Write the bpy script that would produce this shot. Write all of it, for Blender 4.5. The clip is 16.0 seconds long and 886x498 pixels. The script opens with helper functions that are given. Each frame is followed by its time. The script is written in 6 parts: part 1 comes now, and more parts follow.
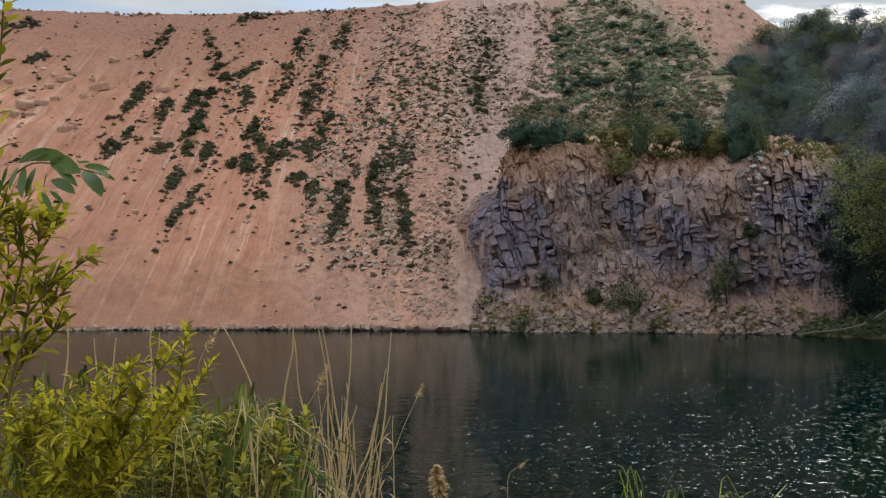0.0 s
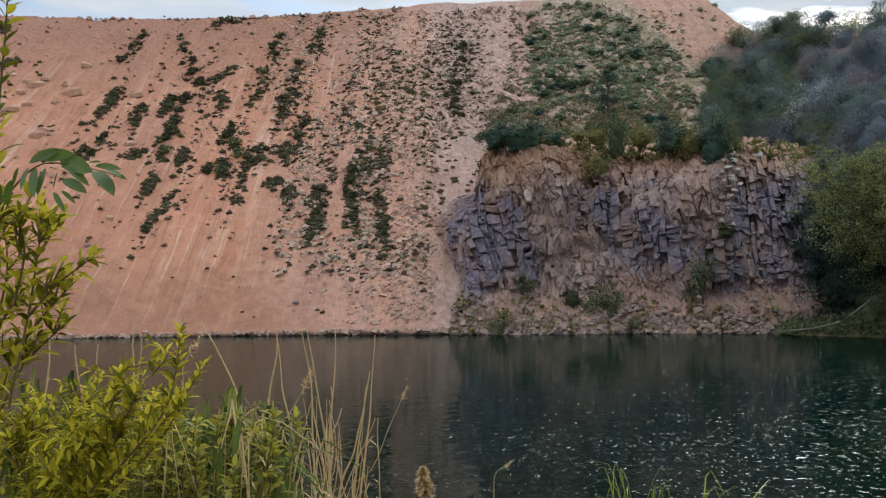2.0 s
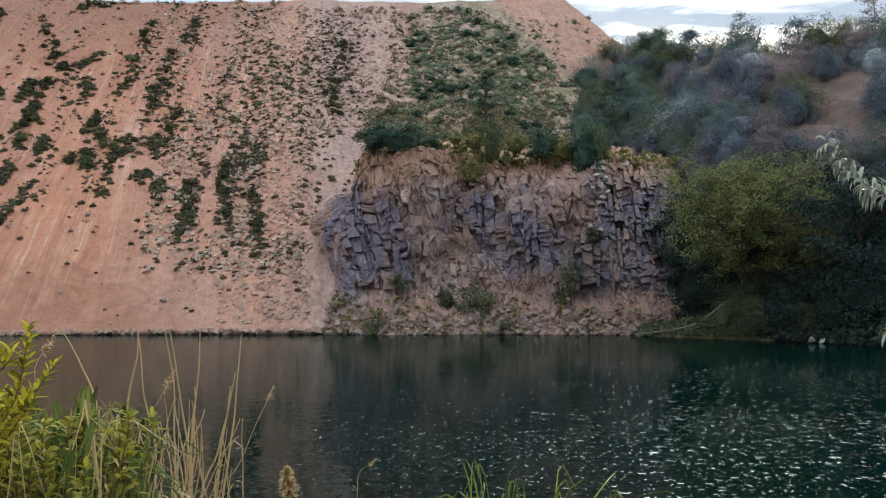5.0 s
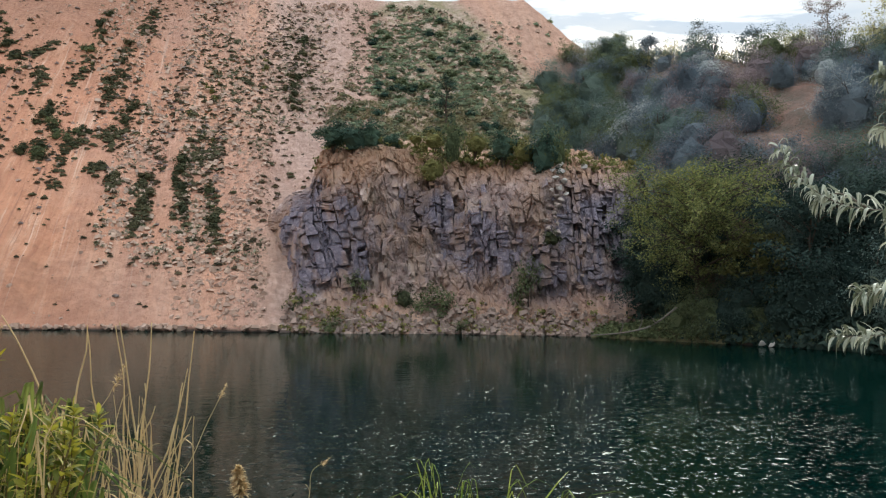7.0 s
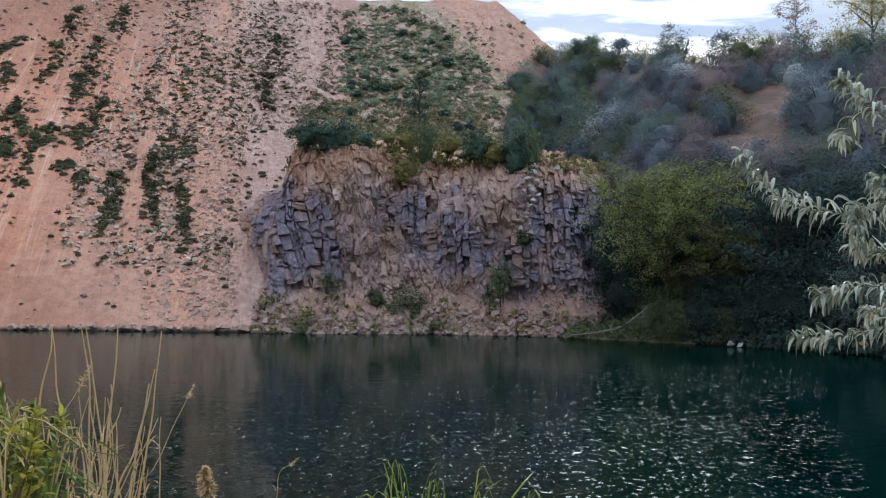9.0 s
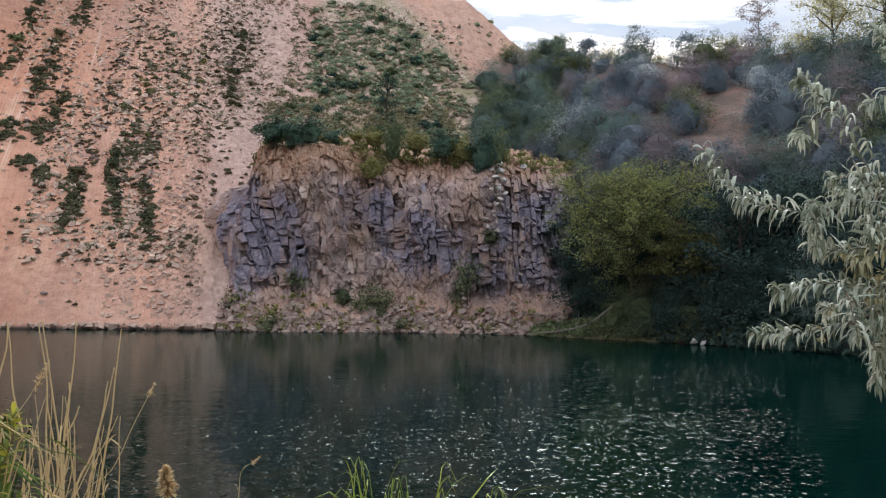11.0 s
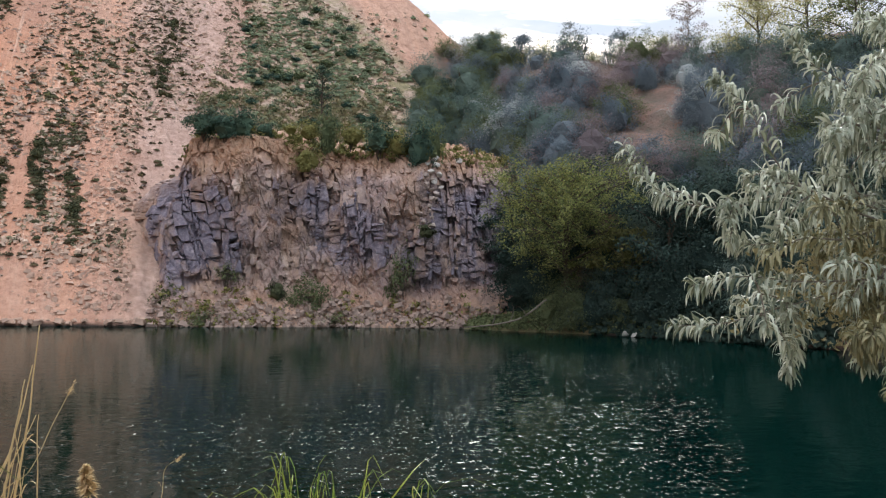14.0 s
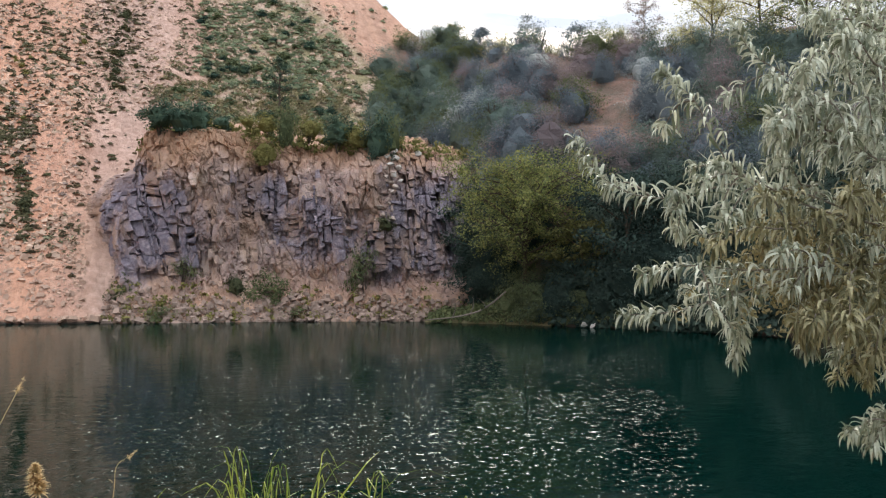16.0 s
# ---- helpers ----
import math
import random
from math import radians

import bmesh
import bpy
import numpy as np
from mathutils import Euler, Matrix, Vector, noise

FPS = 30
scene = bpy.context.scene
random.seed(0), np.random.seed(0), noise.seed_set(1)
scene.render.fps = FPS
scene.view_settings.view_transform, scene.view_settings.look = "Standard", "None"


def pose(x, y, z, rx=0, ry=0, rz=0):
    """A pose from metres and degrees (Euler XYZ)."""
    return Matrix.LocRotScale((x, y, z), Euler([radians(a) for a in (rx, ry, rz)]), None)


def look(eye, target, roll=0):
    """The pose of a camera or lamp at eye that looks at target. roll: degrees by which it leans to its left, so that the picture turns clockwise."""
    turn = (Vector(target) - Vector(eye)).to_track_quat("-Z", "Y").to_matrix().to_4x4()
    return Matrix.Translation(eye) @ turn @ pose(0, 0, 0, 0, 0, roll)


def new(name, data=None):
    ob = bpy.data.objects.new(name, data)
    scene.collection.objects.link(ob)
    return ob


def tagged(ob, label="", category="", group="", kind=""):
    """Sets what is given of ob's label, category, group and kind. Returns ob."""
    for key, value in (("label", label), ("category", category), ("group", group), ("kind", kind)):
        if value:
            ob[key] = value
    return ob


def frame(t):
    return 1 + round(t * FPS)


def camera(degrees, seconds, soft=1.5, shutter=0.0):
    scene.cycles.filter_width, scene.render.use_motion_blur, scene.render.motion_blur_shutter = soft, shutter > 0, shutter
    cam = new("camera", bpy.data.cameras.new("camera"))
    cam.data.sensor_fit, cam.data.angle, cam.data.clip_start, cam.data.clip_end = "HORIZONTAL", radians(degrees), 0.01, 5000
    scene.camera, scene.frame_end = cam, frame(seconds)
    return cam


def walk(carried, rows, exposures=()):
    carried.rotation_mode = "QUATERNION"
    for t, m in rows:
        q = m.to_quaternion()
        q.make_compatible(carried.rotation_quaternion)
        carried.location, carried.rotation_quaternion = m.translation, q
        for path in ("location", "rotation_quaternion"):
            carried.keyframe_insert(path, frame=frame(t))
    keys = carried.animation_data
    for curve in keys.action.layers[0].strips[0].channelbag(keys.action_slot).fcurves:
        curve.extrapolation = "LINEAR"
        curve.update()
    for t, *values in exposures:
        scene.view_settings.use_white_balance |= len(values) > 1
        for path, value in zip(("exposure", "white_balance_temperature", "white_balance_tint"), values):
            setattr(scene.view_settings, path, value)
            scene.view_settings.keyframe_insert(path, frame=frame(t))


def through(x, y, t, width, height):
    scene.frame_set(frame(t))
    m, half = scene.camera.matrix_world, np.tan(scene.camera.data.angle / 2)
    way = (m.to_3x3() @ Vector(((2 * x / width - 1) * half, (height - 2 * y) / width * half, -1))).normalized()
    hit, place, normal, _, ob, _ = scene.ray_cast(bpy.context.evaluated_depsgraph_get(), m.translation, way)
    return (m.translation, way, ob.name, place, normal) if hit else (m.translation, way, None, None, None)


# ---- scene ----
cam = camera(55.3, 16.0, soft=1.25)
PATH = [
    (0, (0.036, 0.062, 2.019), (0.036, 2.059, 2.137), 0.0),
    (0.5, (0.03, 0.036, 2.021), (0.031, 2.032, 2.145), -0.3),
    (1, (0.022, 0.033, 2.02), (0.023, 2.029, 2.146), -0.4),
    (1.5, (0.011, 0.041, 2.016), (0.027, 2.037, 2.142), -0.5),
    (2, (0.003, 0.044, 2.009), (0.056, 2.039, 2.135), -0.7),
    (2.5, (0.002, 0.033, 2.004), (0.094, 2.027, 2.13), -0.7),
    (3, (0.01, 0.011, 2.008), (0.143, 2.003, 2.134), -0.7),
    (3.5, (0.023, -0.015, 2.013), (0.216, 1.972, 2.139), -0.6),
    (4, (0.033, -0.038, 2.016), (0.285, 1.942, 2.142), -0.5),
    (6.5, (0.046, -0.021, 2.007), (0.468, 1.93, 2.13), 0.6),
    (7, (0.05, -0.025, 2.01), (0.488, 1.923, 2.134), 0.7),
    (7.5, (0.048, -0.039, 2.012), (0.499, 1.906, 2.136), 0.8),
    (8, (0.055, -0.045, 2.013), (0.523, 1.896, 2.137), 0.9),
    (8.5, (0.061, -0.044, 2.011), (0.546, 1.892, 2.136), 0.9),
    (9, (0.067, -0.048, 2.014), (0.567, 1.884, 2.139), 0.8),
    (11.5, (0.089, -0.038, 2.006), (0.684, 1.867, 2.129), 0.9),
    (12, (0.095, -0.054, 2.01), (0.711, 1.844, 2.134), 0.9),
    (12.5, (0.101, -0.063, 2.011), (0.743, 1.828, 2.132), 0.8),
    (13, (0.111, -0.061, 2.012), (0.779, 1.821, 2.129), 0.8),
    (13.5, (0.114, -0.065, 2.011), (0.805, 1.808, 2.125), 0.6),
    (14, (0.123, -0.07, 2.008), (0.84, 1.793, 2.118), 0.6),
    (14.5, (0.13, -0.072, 2.005), (0.873, 1.782, 2.107), 0.5),
    (15, (0.14, -0.072, 2.003), (0.903, 1.775, 2.098), 0.3),
    (15.5, (0.145, -0.092, 2.005), (0.926, 1.747, 2.099), 0.2),
    (16, (0.152, -0.095, 2.003), (0.956, 1.734, 2.097), 0.0),
]
walk(cam, [(t, look(e, g, r)) for t, e, g, r in PATH], [(0, 0.42, 6050, 7), (1, 0.41, 5650, 9), (1.5, 0.47, 5700, 9), (2, 0.58, 5900, 7), (3, 0.63, 5950, 7), (4, 0.58, 5600, 6), (7, 0.87, 6050, 5), (8.5, 0.64, 5400, 8), (9, 0.72, 5400, 9), (10, 0.82, 5650, 10), (12.5, 0.94, 5950, 10), (14, 1.06, 6080, 10), (15, 1.36, 6150, 10), (16, 1.22, 6300, 10)])

# ---- light: a bright, thinly clouded late sky, low sun behind the wooded rim ----
SUN_AZ, SUN_EL = 29.0, 23.0
world = bpy.data.worlds.new("sky")
scene.world = world
world.use_nodes = True
wn, wl = world.node_tree.nodes, world.node_tree.links
wn.clear()
w_out = wn.new("ShaderNodeOutputWorld")
w_bg = wn.new("ShaderNodeBackground")
w_sky = wn.new("ShaderNodeTexSky")
w_sky.sky_type = "NISHITA"
w_sky.sun_disc = False
w_sky.sun_elevation = radians(SUN_EL)
w_sky.sun_rotation = radians(SUN_AZ)
w_sky.dust_density = 1.0
w_co = wn.new("ShaderNodeTexCoord")
w_map = wn.new("ShaderNodeMapping")
w_map.inputs["Scale"].default_value = (1.6, 1.6, 7.0)
w_noise = wn.new("ShaderNodeTexNoise")
w_noise.inputs["Scale"].default_value = 2.2
w_noise.inputs["Detail"].default_value = 7.0
w_noise.inputs["Roughness"].default_value = 0.55
w_noise.inputs["Distortion"].default_value = 0.4
w_ramp = wn.new("ShaderNodeValToRGB")
w_ramp.color_ramp.elements[0].position = 0.30
w_ramp.color_ramp.elements[1].position = 0.56
w_mix = wn.new("ShaderNodeMix")
w_mix.data_type = "RGBA"
w_shade = wn.new("ShaderNodeTexNoise")
w_shade.inputs["Scale"].default_value = 5.0
w_shade.inputs["Detail"].default_value = 6.0
w_tone = wn.new("ShaderNodeValToRGB")
w_tone.color_ramp.elements[0].position, w_tone.color_ramp.elements[0].color = 0.36, (7.7, 8.2, 9.0, 1)
w_tone.color_ramp.elements[1].position, w_tone.color_ramp.elements[1].color = 0.62, (9.6, 9.5, 9.5, 1)
wl.new(w_map.outputs["Vector"], w_shade.inputs["Vector"])
wl.new(w_shade.outputs["Fac"], w_tone.inputs["Fac"])
# an overcast veil is brighter overhead than at the horizon
w_sep = wn.new("ShaderNodeSeparateXYZ")
w_grow = wn.new("ShaderNodeMath")
w_grow.operation = "MULTIPLY_ADD"
w_grow.inputs[1].default_value, w_grow.inputs[2].default_value = 1.8, 0.3
w_sq = wn.new("ShaderNodeMath")
w_sq.operation = "MULTIPLY"
w_veil = wn.new("ShaderNodeMix")
w_veil.data_type, w_veil.blend_type = "RGBA", "MULTIPLY"
w_veil.inputs["Factor"].default_value = 1.0
wl.new(w_co.outputs["Generated"], w_sep.inputs["Vector"])
wl.new(w_sep.outputs["Z"], w_sq.inputs[0])
wl.new(w_sep.outputs["Z"], w_sq.inputs[1])
wl.new(w_sq.outputs["Value"], w_grow.inputs[0])
wl.new(w_tone.outputs["Color"], w_veil.inputs["A"])
wl.new(w_grow.outputs["Value"], w_veil.inputs["B"])
wl.new(w_veil.outputs["Result"], w_mix.inputs["B"])
wl.new(w_co.outputs["Generated"], w_map.inputs["Vector"])
wl.new(w_map.outputs["Vector"], w_noise.inputs["Vector"])
wl.new(w_noise.outputs["Fac"], w_ramp.inputs["Fac"])
wl.new(w_ramp.outputs["Color"], w_mix.inputs["Factor"])
wl.new(w_sky.outputs["Color"], w_mix.inputs["A"])
wl.new(w_mix.outputs["Result"], w_bg.inputs["Color"])
w_bg.inputs["Strength"].default_value = 0.11
wl.new(w_bg.outputs["Background"], w_out.inputs["Surface"])
sun = new("sun", bpy.data.lights.new("sun", "SUN"))
sun.data.energy, sun.data.angle, sun.data.color = 2.4, radians(27), (1.0, 0.9, 0.78)
sun.matrix_world = look((0, 0, 0), (-math.sin(radians(SUN_AZ)) * math.cos(radians(SUN_EL)), -math.cos(radians(SUN_AZ)) * math.cos(radians(SUN_EL)), -math.sin(radians(SUN_EL))))


# ---- materials ----
class Mat:
    """Small builder for node materials in world-size coordinates."""

    def __init__(self, name):
        self.m = bpy.data.materials.new(name)
        self.m.use_nodes = True
        self.n, self.l = self.m.node_tree.nodes, self.m.node_tree.links
        self.b = self.n["Principled BSDF"]
        self.out = self.n["Material Output"]
        self.geo = self.n.new("ShaderNodeNewGeometry")
        self.pos = self.geo.outputs["Position"]

    def scaled(self, scale, rot=(0, 0, 0), src=None):
        k = self.n.new("ShaderNodeMapping")
        k.inputs["Scale"].default_value = scale
        k.inputs["Rotation"].default_value = rot
        self.l.new(src or self.pos, k.inputs["Vector"])
        return k.outputs["Vector"]

    def noise(self, scale, detail=5, rough=0.55, vec=None, dist=0.0):
        k = self.n.new("ShaderNodeTexNoise")
        k.inputs["Scale"].default_value = scale
        k.inputs["Detail"].default_value = detail
        k.inputs["Roughness"].default_value = rough
        k.inputs["Distortion"].default_value = dist
        self.l.new(vec or self.pos, k.inputs["Vector"])
        return k.outputs["Fac"]

    def ramp(self, fac, stops):
        k = self.n.new("ShaderNodeValToRGB")
        e = k.color_ramp.elements
        while len(e) < len(stops):
            e.new(0.5)
        for el, (p, c) in zip(e, stops):
            el.position = p
            el.color = (*c, 1) if len(c) == 3 else c
        self.l.new(fac, k.inputs["Fac"])
        return k.outputs["Color"]

    def mask(self, fac, a, b):
        return self.ramp(fac, [(a, (0, 0, 0)), (b, (1, 1, 1))])

    def mix(self, fac, a, b, mode="MIX"):
        k = self.n.new("ShaderNodeMix")
        k.data_type = "RGBA"
        k.blend_type = mode
        for v, s in ((fac, "Factor"), (a, "A"), (b, "B")):
            if isinstance(v, (int, float)):
                k.inputs[s].default_value = v
            elif isinstance(v, tuple):
                k.inputs[s].default_value = (*v, 1)
            else:
                self.l.new(v, k.inputs[s])
        return k.outputs["Result"]

    def math(self, op, a, b=0.0):
        k = self.n.new("ShaderNodeMath")
        k.operation = op
        for v, s in ((a, 0), (b, 1)):
            if isinstance(v, (int, float)):
                k.inputs[s].default_value = v
            else:
                self.l.new(v, k.inputs[s])
        return k.outputs["Value"]

    def axis(self, which, src=None):
        k = self.n.new("ShaderNodeSeparateXYZ")
        self.l.new(src or self.pos, k.inputs["Vector"])
        return k.outputs[which]

    def attr(self, name):
        k = self.n.new("ShaderNodeAttribute")
        k.attribute_name = name
        return k.outputs["Fac"]

    def color(self, c):
        self.l.new(c, self.b.inputs["Base Color"])

    def bump(self, h, strength, distance):
        k = self.n.new("ShaderNodeBump")
        k.inputs["Strength"].default_value = strength
        k.inputs["Distance"].default_value = distance
        self.l.new(h, k.inputs["Height"])
        self.l.new(k.outputs["Normal"], self.b.inputs["Normal"])
        return k

    def rough(self, v):
        self.b.inputs["Roughness"].default_value = v
        self.b.inputs["Specular IOR Level"].default_value = 0.25

    def random(self):
        return self.n.new("ShaderNodeObjectInfo").outputs["Random"]


def sand_material():
    m = Mat("sandy_overburden")
    streak = m.noise(1.0, 6, 0.66, m.scaled((0.8, 0.03, 0.12)), 0.5)
    fine = m.noise(1.0, 6, 0.68, m.scaled((3.2, 0.12, 0.5)), 0.6)
    broad = m.noise(0.07, 4, 0.5)
    grain = m.noise(3.0, 6, 0.7)
    base = m.ramp(streak, [(0.28, (0.39, 0.168, 0.098)), (0.5, (0.56, 0.262, 0.15)), (0.7, (0.67, 0.365, 0.222))])
    base = m.mix(m.mask(fine, 0.42, 0.72), base, (0.6, 0.305, 0.175))
    pale = m.mask(m.math("MULTIPLY", streak, fine), 0.31, 0.40)
    base = m.mix(m.math("MULTIPLY", pale, 0.8), base, (0.71, 0.47, 0.33))
    clod = m.mask(m.noise(1.3, 5, 0.65, m.scaled((1, 1, 0.8))), 0.56, 0.68)
    base = m.mix(m.math("MULTIPLY", clod, 0.4), base, (0.30, 0.15, 0.1))
    # pale trails where stones have rolled down, and dull darker patches low on the slope
    trail = m.mask(m.noise(1.0, 3, 0.5, m.scaled((2.6, 0.03, 0.035)), 0.3), 0.60, 0.66)
    base = m.mix(m.math("MULTIPLY", m.math("MULTIPLY", trail, m.mask(m.noise(0.11, 4, 0.6), 0.4, 0.56)), 0.8), base, (0.76, 0.53, 0.39))
    rill = m.mask(m.noise(1.0, 4, 0.6, m.scaled((3.4, 0.04, 0.05), (0, 0, 0.3)), 0.4), 0.60, 0.67)
    base = m.mix(m.math("MULTIPLY", rill, 0.5), base, (0.3, 0.145, 0.095))
    low = m.math("ADD", m.axis("Z"), m.math("MULTIPLY", m.math("SUBTRACT", m.noise(0.2, 5, 0.6), 0.5), 14.0))
    low = m.ramp(m.math("MULTIPLY", low, 0.1), [(0.25, (1, 1, 1)), (0.75, (0, 0, 0))])
    base = m.mix(m.math("MULTIPLY", low, 0.7), base, m.mix(m.mask(m.noise(0.8, 6, 0.7), 0.4, 0.62), (0.3, 0.142, 0.086), (0.46, 0.235, 0.138)))
    # a darker stony layer under the rim
    layer = m.math("ADD", m.axis("Z"), m.math("MULTIPLY", m.math("SUBTRACT", m.noise(0.16, 6, 0.65), 0.5), 16.0))
    layer = m.mask(m.math("MULTIPLY", layer, 0.025), 0.5, 0.82)
    base = m.mix(m.math("MULTIPLY", layer, 0.85), base, m.mix(m.mask(grain, 0.4, 0.6), (0.22, 0.11, 0.072), (0.43, 0.225, 0.138)))
    # grey-pink gravel where stony spoil replaces the clay
    x = m.math("ADD", m.axis("X"), m.math("MULTIPLY", m.math("SUBTRACT", m.noise(0.12, 5), 0.5), 22.0))
    stony = m.mask(m.math("MULTIPLY", m.math("ADD", x, 14.0), 0.06), 0.0, 0.8)
    gravel = m.ramp(m.noise(1.6, 7, 0.75), [(0.3, (0.28, 0.175, 0.13)), (0.5, (0.58, 0.37, 0.265)), (0.7, (0.69, 0.485, 0.37))])
    band = m.ramp(m.noise(1.0, 4, 0.6, m.scaled((0.35, 0.01, 0.012))), [(0.35, (0.78, 0.74, 0.76)), (0.5, (1.0, 0.98, 0.97)), (0.65, (1.12, 1.0, 0.92))])
    gravel = m.mix(1.0, gravel, band, "MULTIPLY")
    base = m.mix(m.math("MULTIPLY", stony, 0.75), base, gravel)
    base = m.mix(m.mask(broad, 0.38, 0.68), base, m.mix(0.5, base, (0.38, 0.185, 0.125)))
    base = m.mix(m.math("MULTIPLY", m.mask(grain, 0.55, 0.75), 0.5), base, (0.26, 0.16, 0.11))
    # a tongue of grey-pink gravel spilling down beside the cliff
    side = m.mask(m.math("ADD", m.math("MULTIPLY", m.axis("X"), 0.1), m.math("MULTIPLY", m.noise(0.3, 5, 0.6), 0.35)), 0.1, 0.4)
    side = m.math("MULTIPLY", side, m.ramp(m.math("MULTIPLY", m.axis("X"), 0.05), [(0.45, (1, 1, 1)), (0.7, (0, 0, 0))]))
    base = m.mix(m.math("MULTIPLY", side, 0.6), base, m.mix(m.mask(m.noise(2.4, 6, 0.7), 0.36, 0.62), (0.3, 0.215, 0.178), (0.59, 0.435, 0.362)))
    # earth and dry grass on the wooded side
    soil = m.ramp(m.noise(0.6, 7, 0.7), [(0.3, (0.09, 0.085, 0.06)), (0.5, (0.175, 0.12, 0.092)), (0.7, (0.3, 0.165, 0.122))])
    base = m.mix(m.attr("wooded"), base, soil)
    # greyish gravel between the scrub above the cliff
    grit = m.mix(m.mask(m.noise(1.9, 6, 0.7), 0.38, 0.64), (0.32, 0.25, 0.19), (0.66, 0.54, 0.43))
    base = m.mix(m.math("MULTIPLY", m.attr("grassy"), 0.65), base, grit)
    # a thin mat of grass and moss between the scrub
    mat = m.math("MULTIPLY", m.attr("grassy"), m.mask(m.noise(0.5, 6, 0.65), 0.4, 0.56))
    base = m.mix(m.math("MULTIPLY", mat, 0.75), base, m.ramp(m.noise(2.5, 5, 0.7), [(0.3, (0.1, 0.11, 0.045)), (0.7, (0.3, 0.25, 0.11))]))
    wet = m.mask(m.math("ADD", m.axis("Z"), m.math("MULTIPLY", m.noise(1.2, 4), 0.3)), 0.2, 0.42)
    base = m.mix(wet, (0.045, 0.03, 0.022), base)
    m.color(base)
    m.rough(0.95)
    h = m.math("ADD", m.math("MULTIPLY", fine, 0.7), grain)
    m.bump(h, 0.9, 0.25)
    return m.m


def rock_material(name, kind=None):
    """Weathered tan to fresh blue-grey rock; kind None takes the mix from the face itself."""
    m = Mat(name)
    n1 = m.noise(0.55, 6, 0.6)
    n2 = m.noise(4.5, 8, 0.75)
    n3 = m.noise(14.0, 5, 0.75)
    tan = m.ramp(n1, [(0.28, (0.23, 0.17, 0.155)), (0.5, (0.44, 0.33, 0.29)), (0.68, (0.7, 0.55, 0.46))])
    blue = m.ramp(n2, [(0.3, (0.10, 0.092, 0.12)), (0.52, (0.235, 0.208, 0.25)), (0.72, (0.44, 0.385, 0.4))])
    base = m.math("ADD", m.attr("dark_rock"), 0.16) if kind is None else m.math("ADD", 0.0, kind)
    k = m.math("ADD", base, m.math("MULTIPLY", m.math("SUBTRACT", n2, 0.5), 0.9))
    c = m.mix(m.mask(k, 0.3, 0.7), tan, blue)
    rust = m.mask(m.noise(0.5, 6, 0.65, m.scaled((1.0, 1.0, 0.45))), 0.48, 0.62)
    c = m.mix(m.math("MULTIPLY", rust, 0.6), c, (0.44, 0.285, 0.18))
    # clayey dirt washed over the foot of the face
    dirt = m.math("MULTIPLY", m.math("ADD", m.axis("Z"), m.math("MULTIPLY", m.noise(0.45, 5, 0.6), 5.0)), 0.1)
    dirt = m.ramp(dirt, [(0.36, (1, 1, 1)), (0.56, (0, 0, 0))])
    c = m.mix(m.math("MULTIPLY", dirt, 0.72), c, (0.47, 0.29, 0.19))
    # orange earth creeping over the upper edge
    earth = m.math("MULTIPLY", m.math("ADD", m.axis("Z"), m.math("MULTIPLY", m.noise(0.4, 6, 0.65), 5.0)), 0.05)
    c = m.mix(m.math("MULTIPLY", m.mask(earth, 0.58, 0.68), 0.75), c, (0.45, 0.27, 0.155))
    c = m.mix(m.math("MULTIPLY", m.mask(n3, 0.55, 0.75), 0.45), c, (0.1, 0.08, 0.07))
    c = m.mix(0.7, c, m.mix(m.random(), (0.8, 0.78, 0.79), (1.13, 1.1, 1.07)), "MULTIPLY")
    c = m.mix(0.6, c, m.mix(m.geo.outputs["Random Per Island"], (0.72, 0.7, 0.71), (1.2, 1.17, 1.13)), "MULTIPLY")
    # streaks washed down the face
    wash = m.noise(1.0, 5, 0.65, m.scaled((1.6, 1.6, 0.16)), 0.5)
    c = m.mix(m.math("MULTIPLY", m.mask(wash, 0.54, 0.7), 0.3), c, (0.13, 0.1, 0.095))
    m.color(c)
    m.rough(0.9)
    m.bump(m.math("ADD", n2, m.math("MULTIPLY", n3, 0.4)), 0.8, 0.14)
    return m.m


def stone_material(name, dark, light):
    m = Mat(name)
    c = m.mix(m.noise(2.0, 6, 0.7), dark, light)
    c = m.mix(0.5, c, m.mix(m.geo.outputs["Random Per Island"], (0.7, 0.7, 0.7), (1.2, 1.17, 1.12)), "MULTIPLY")
    m.color(c)
    m.rough(0.92)
    m.bump(m.noise(9.0, 5, 0.7), 0.6, 0.05)
    return m.m


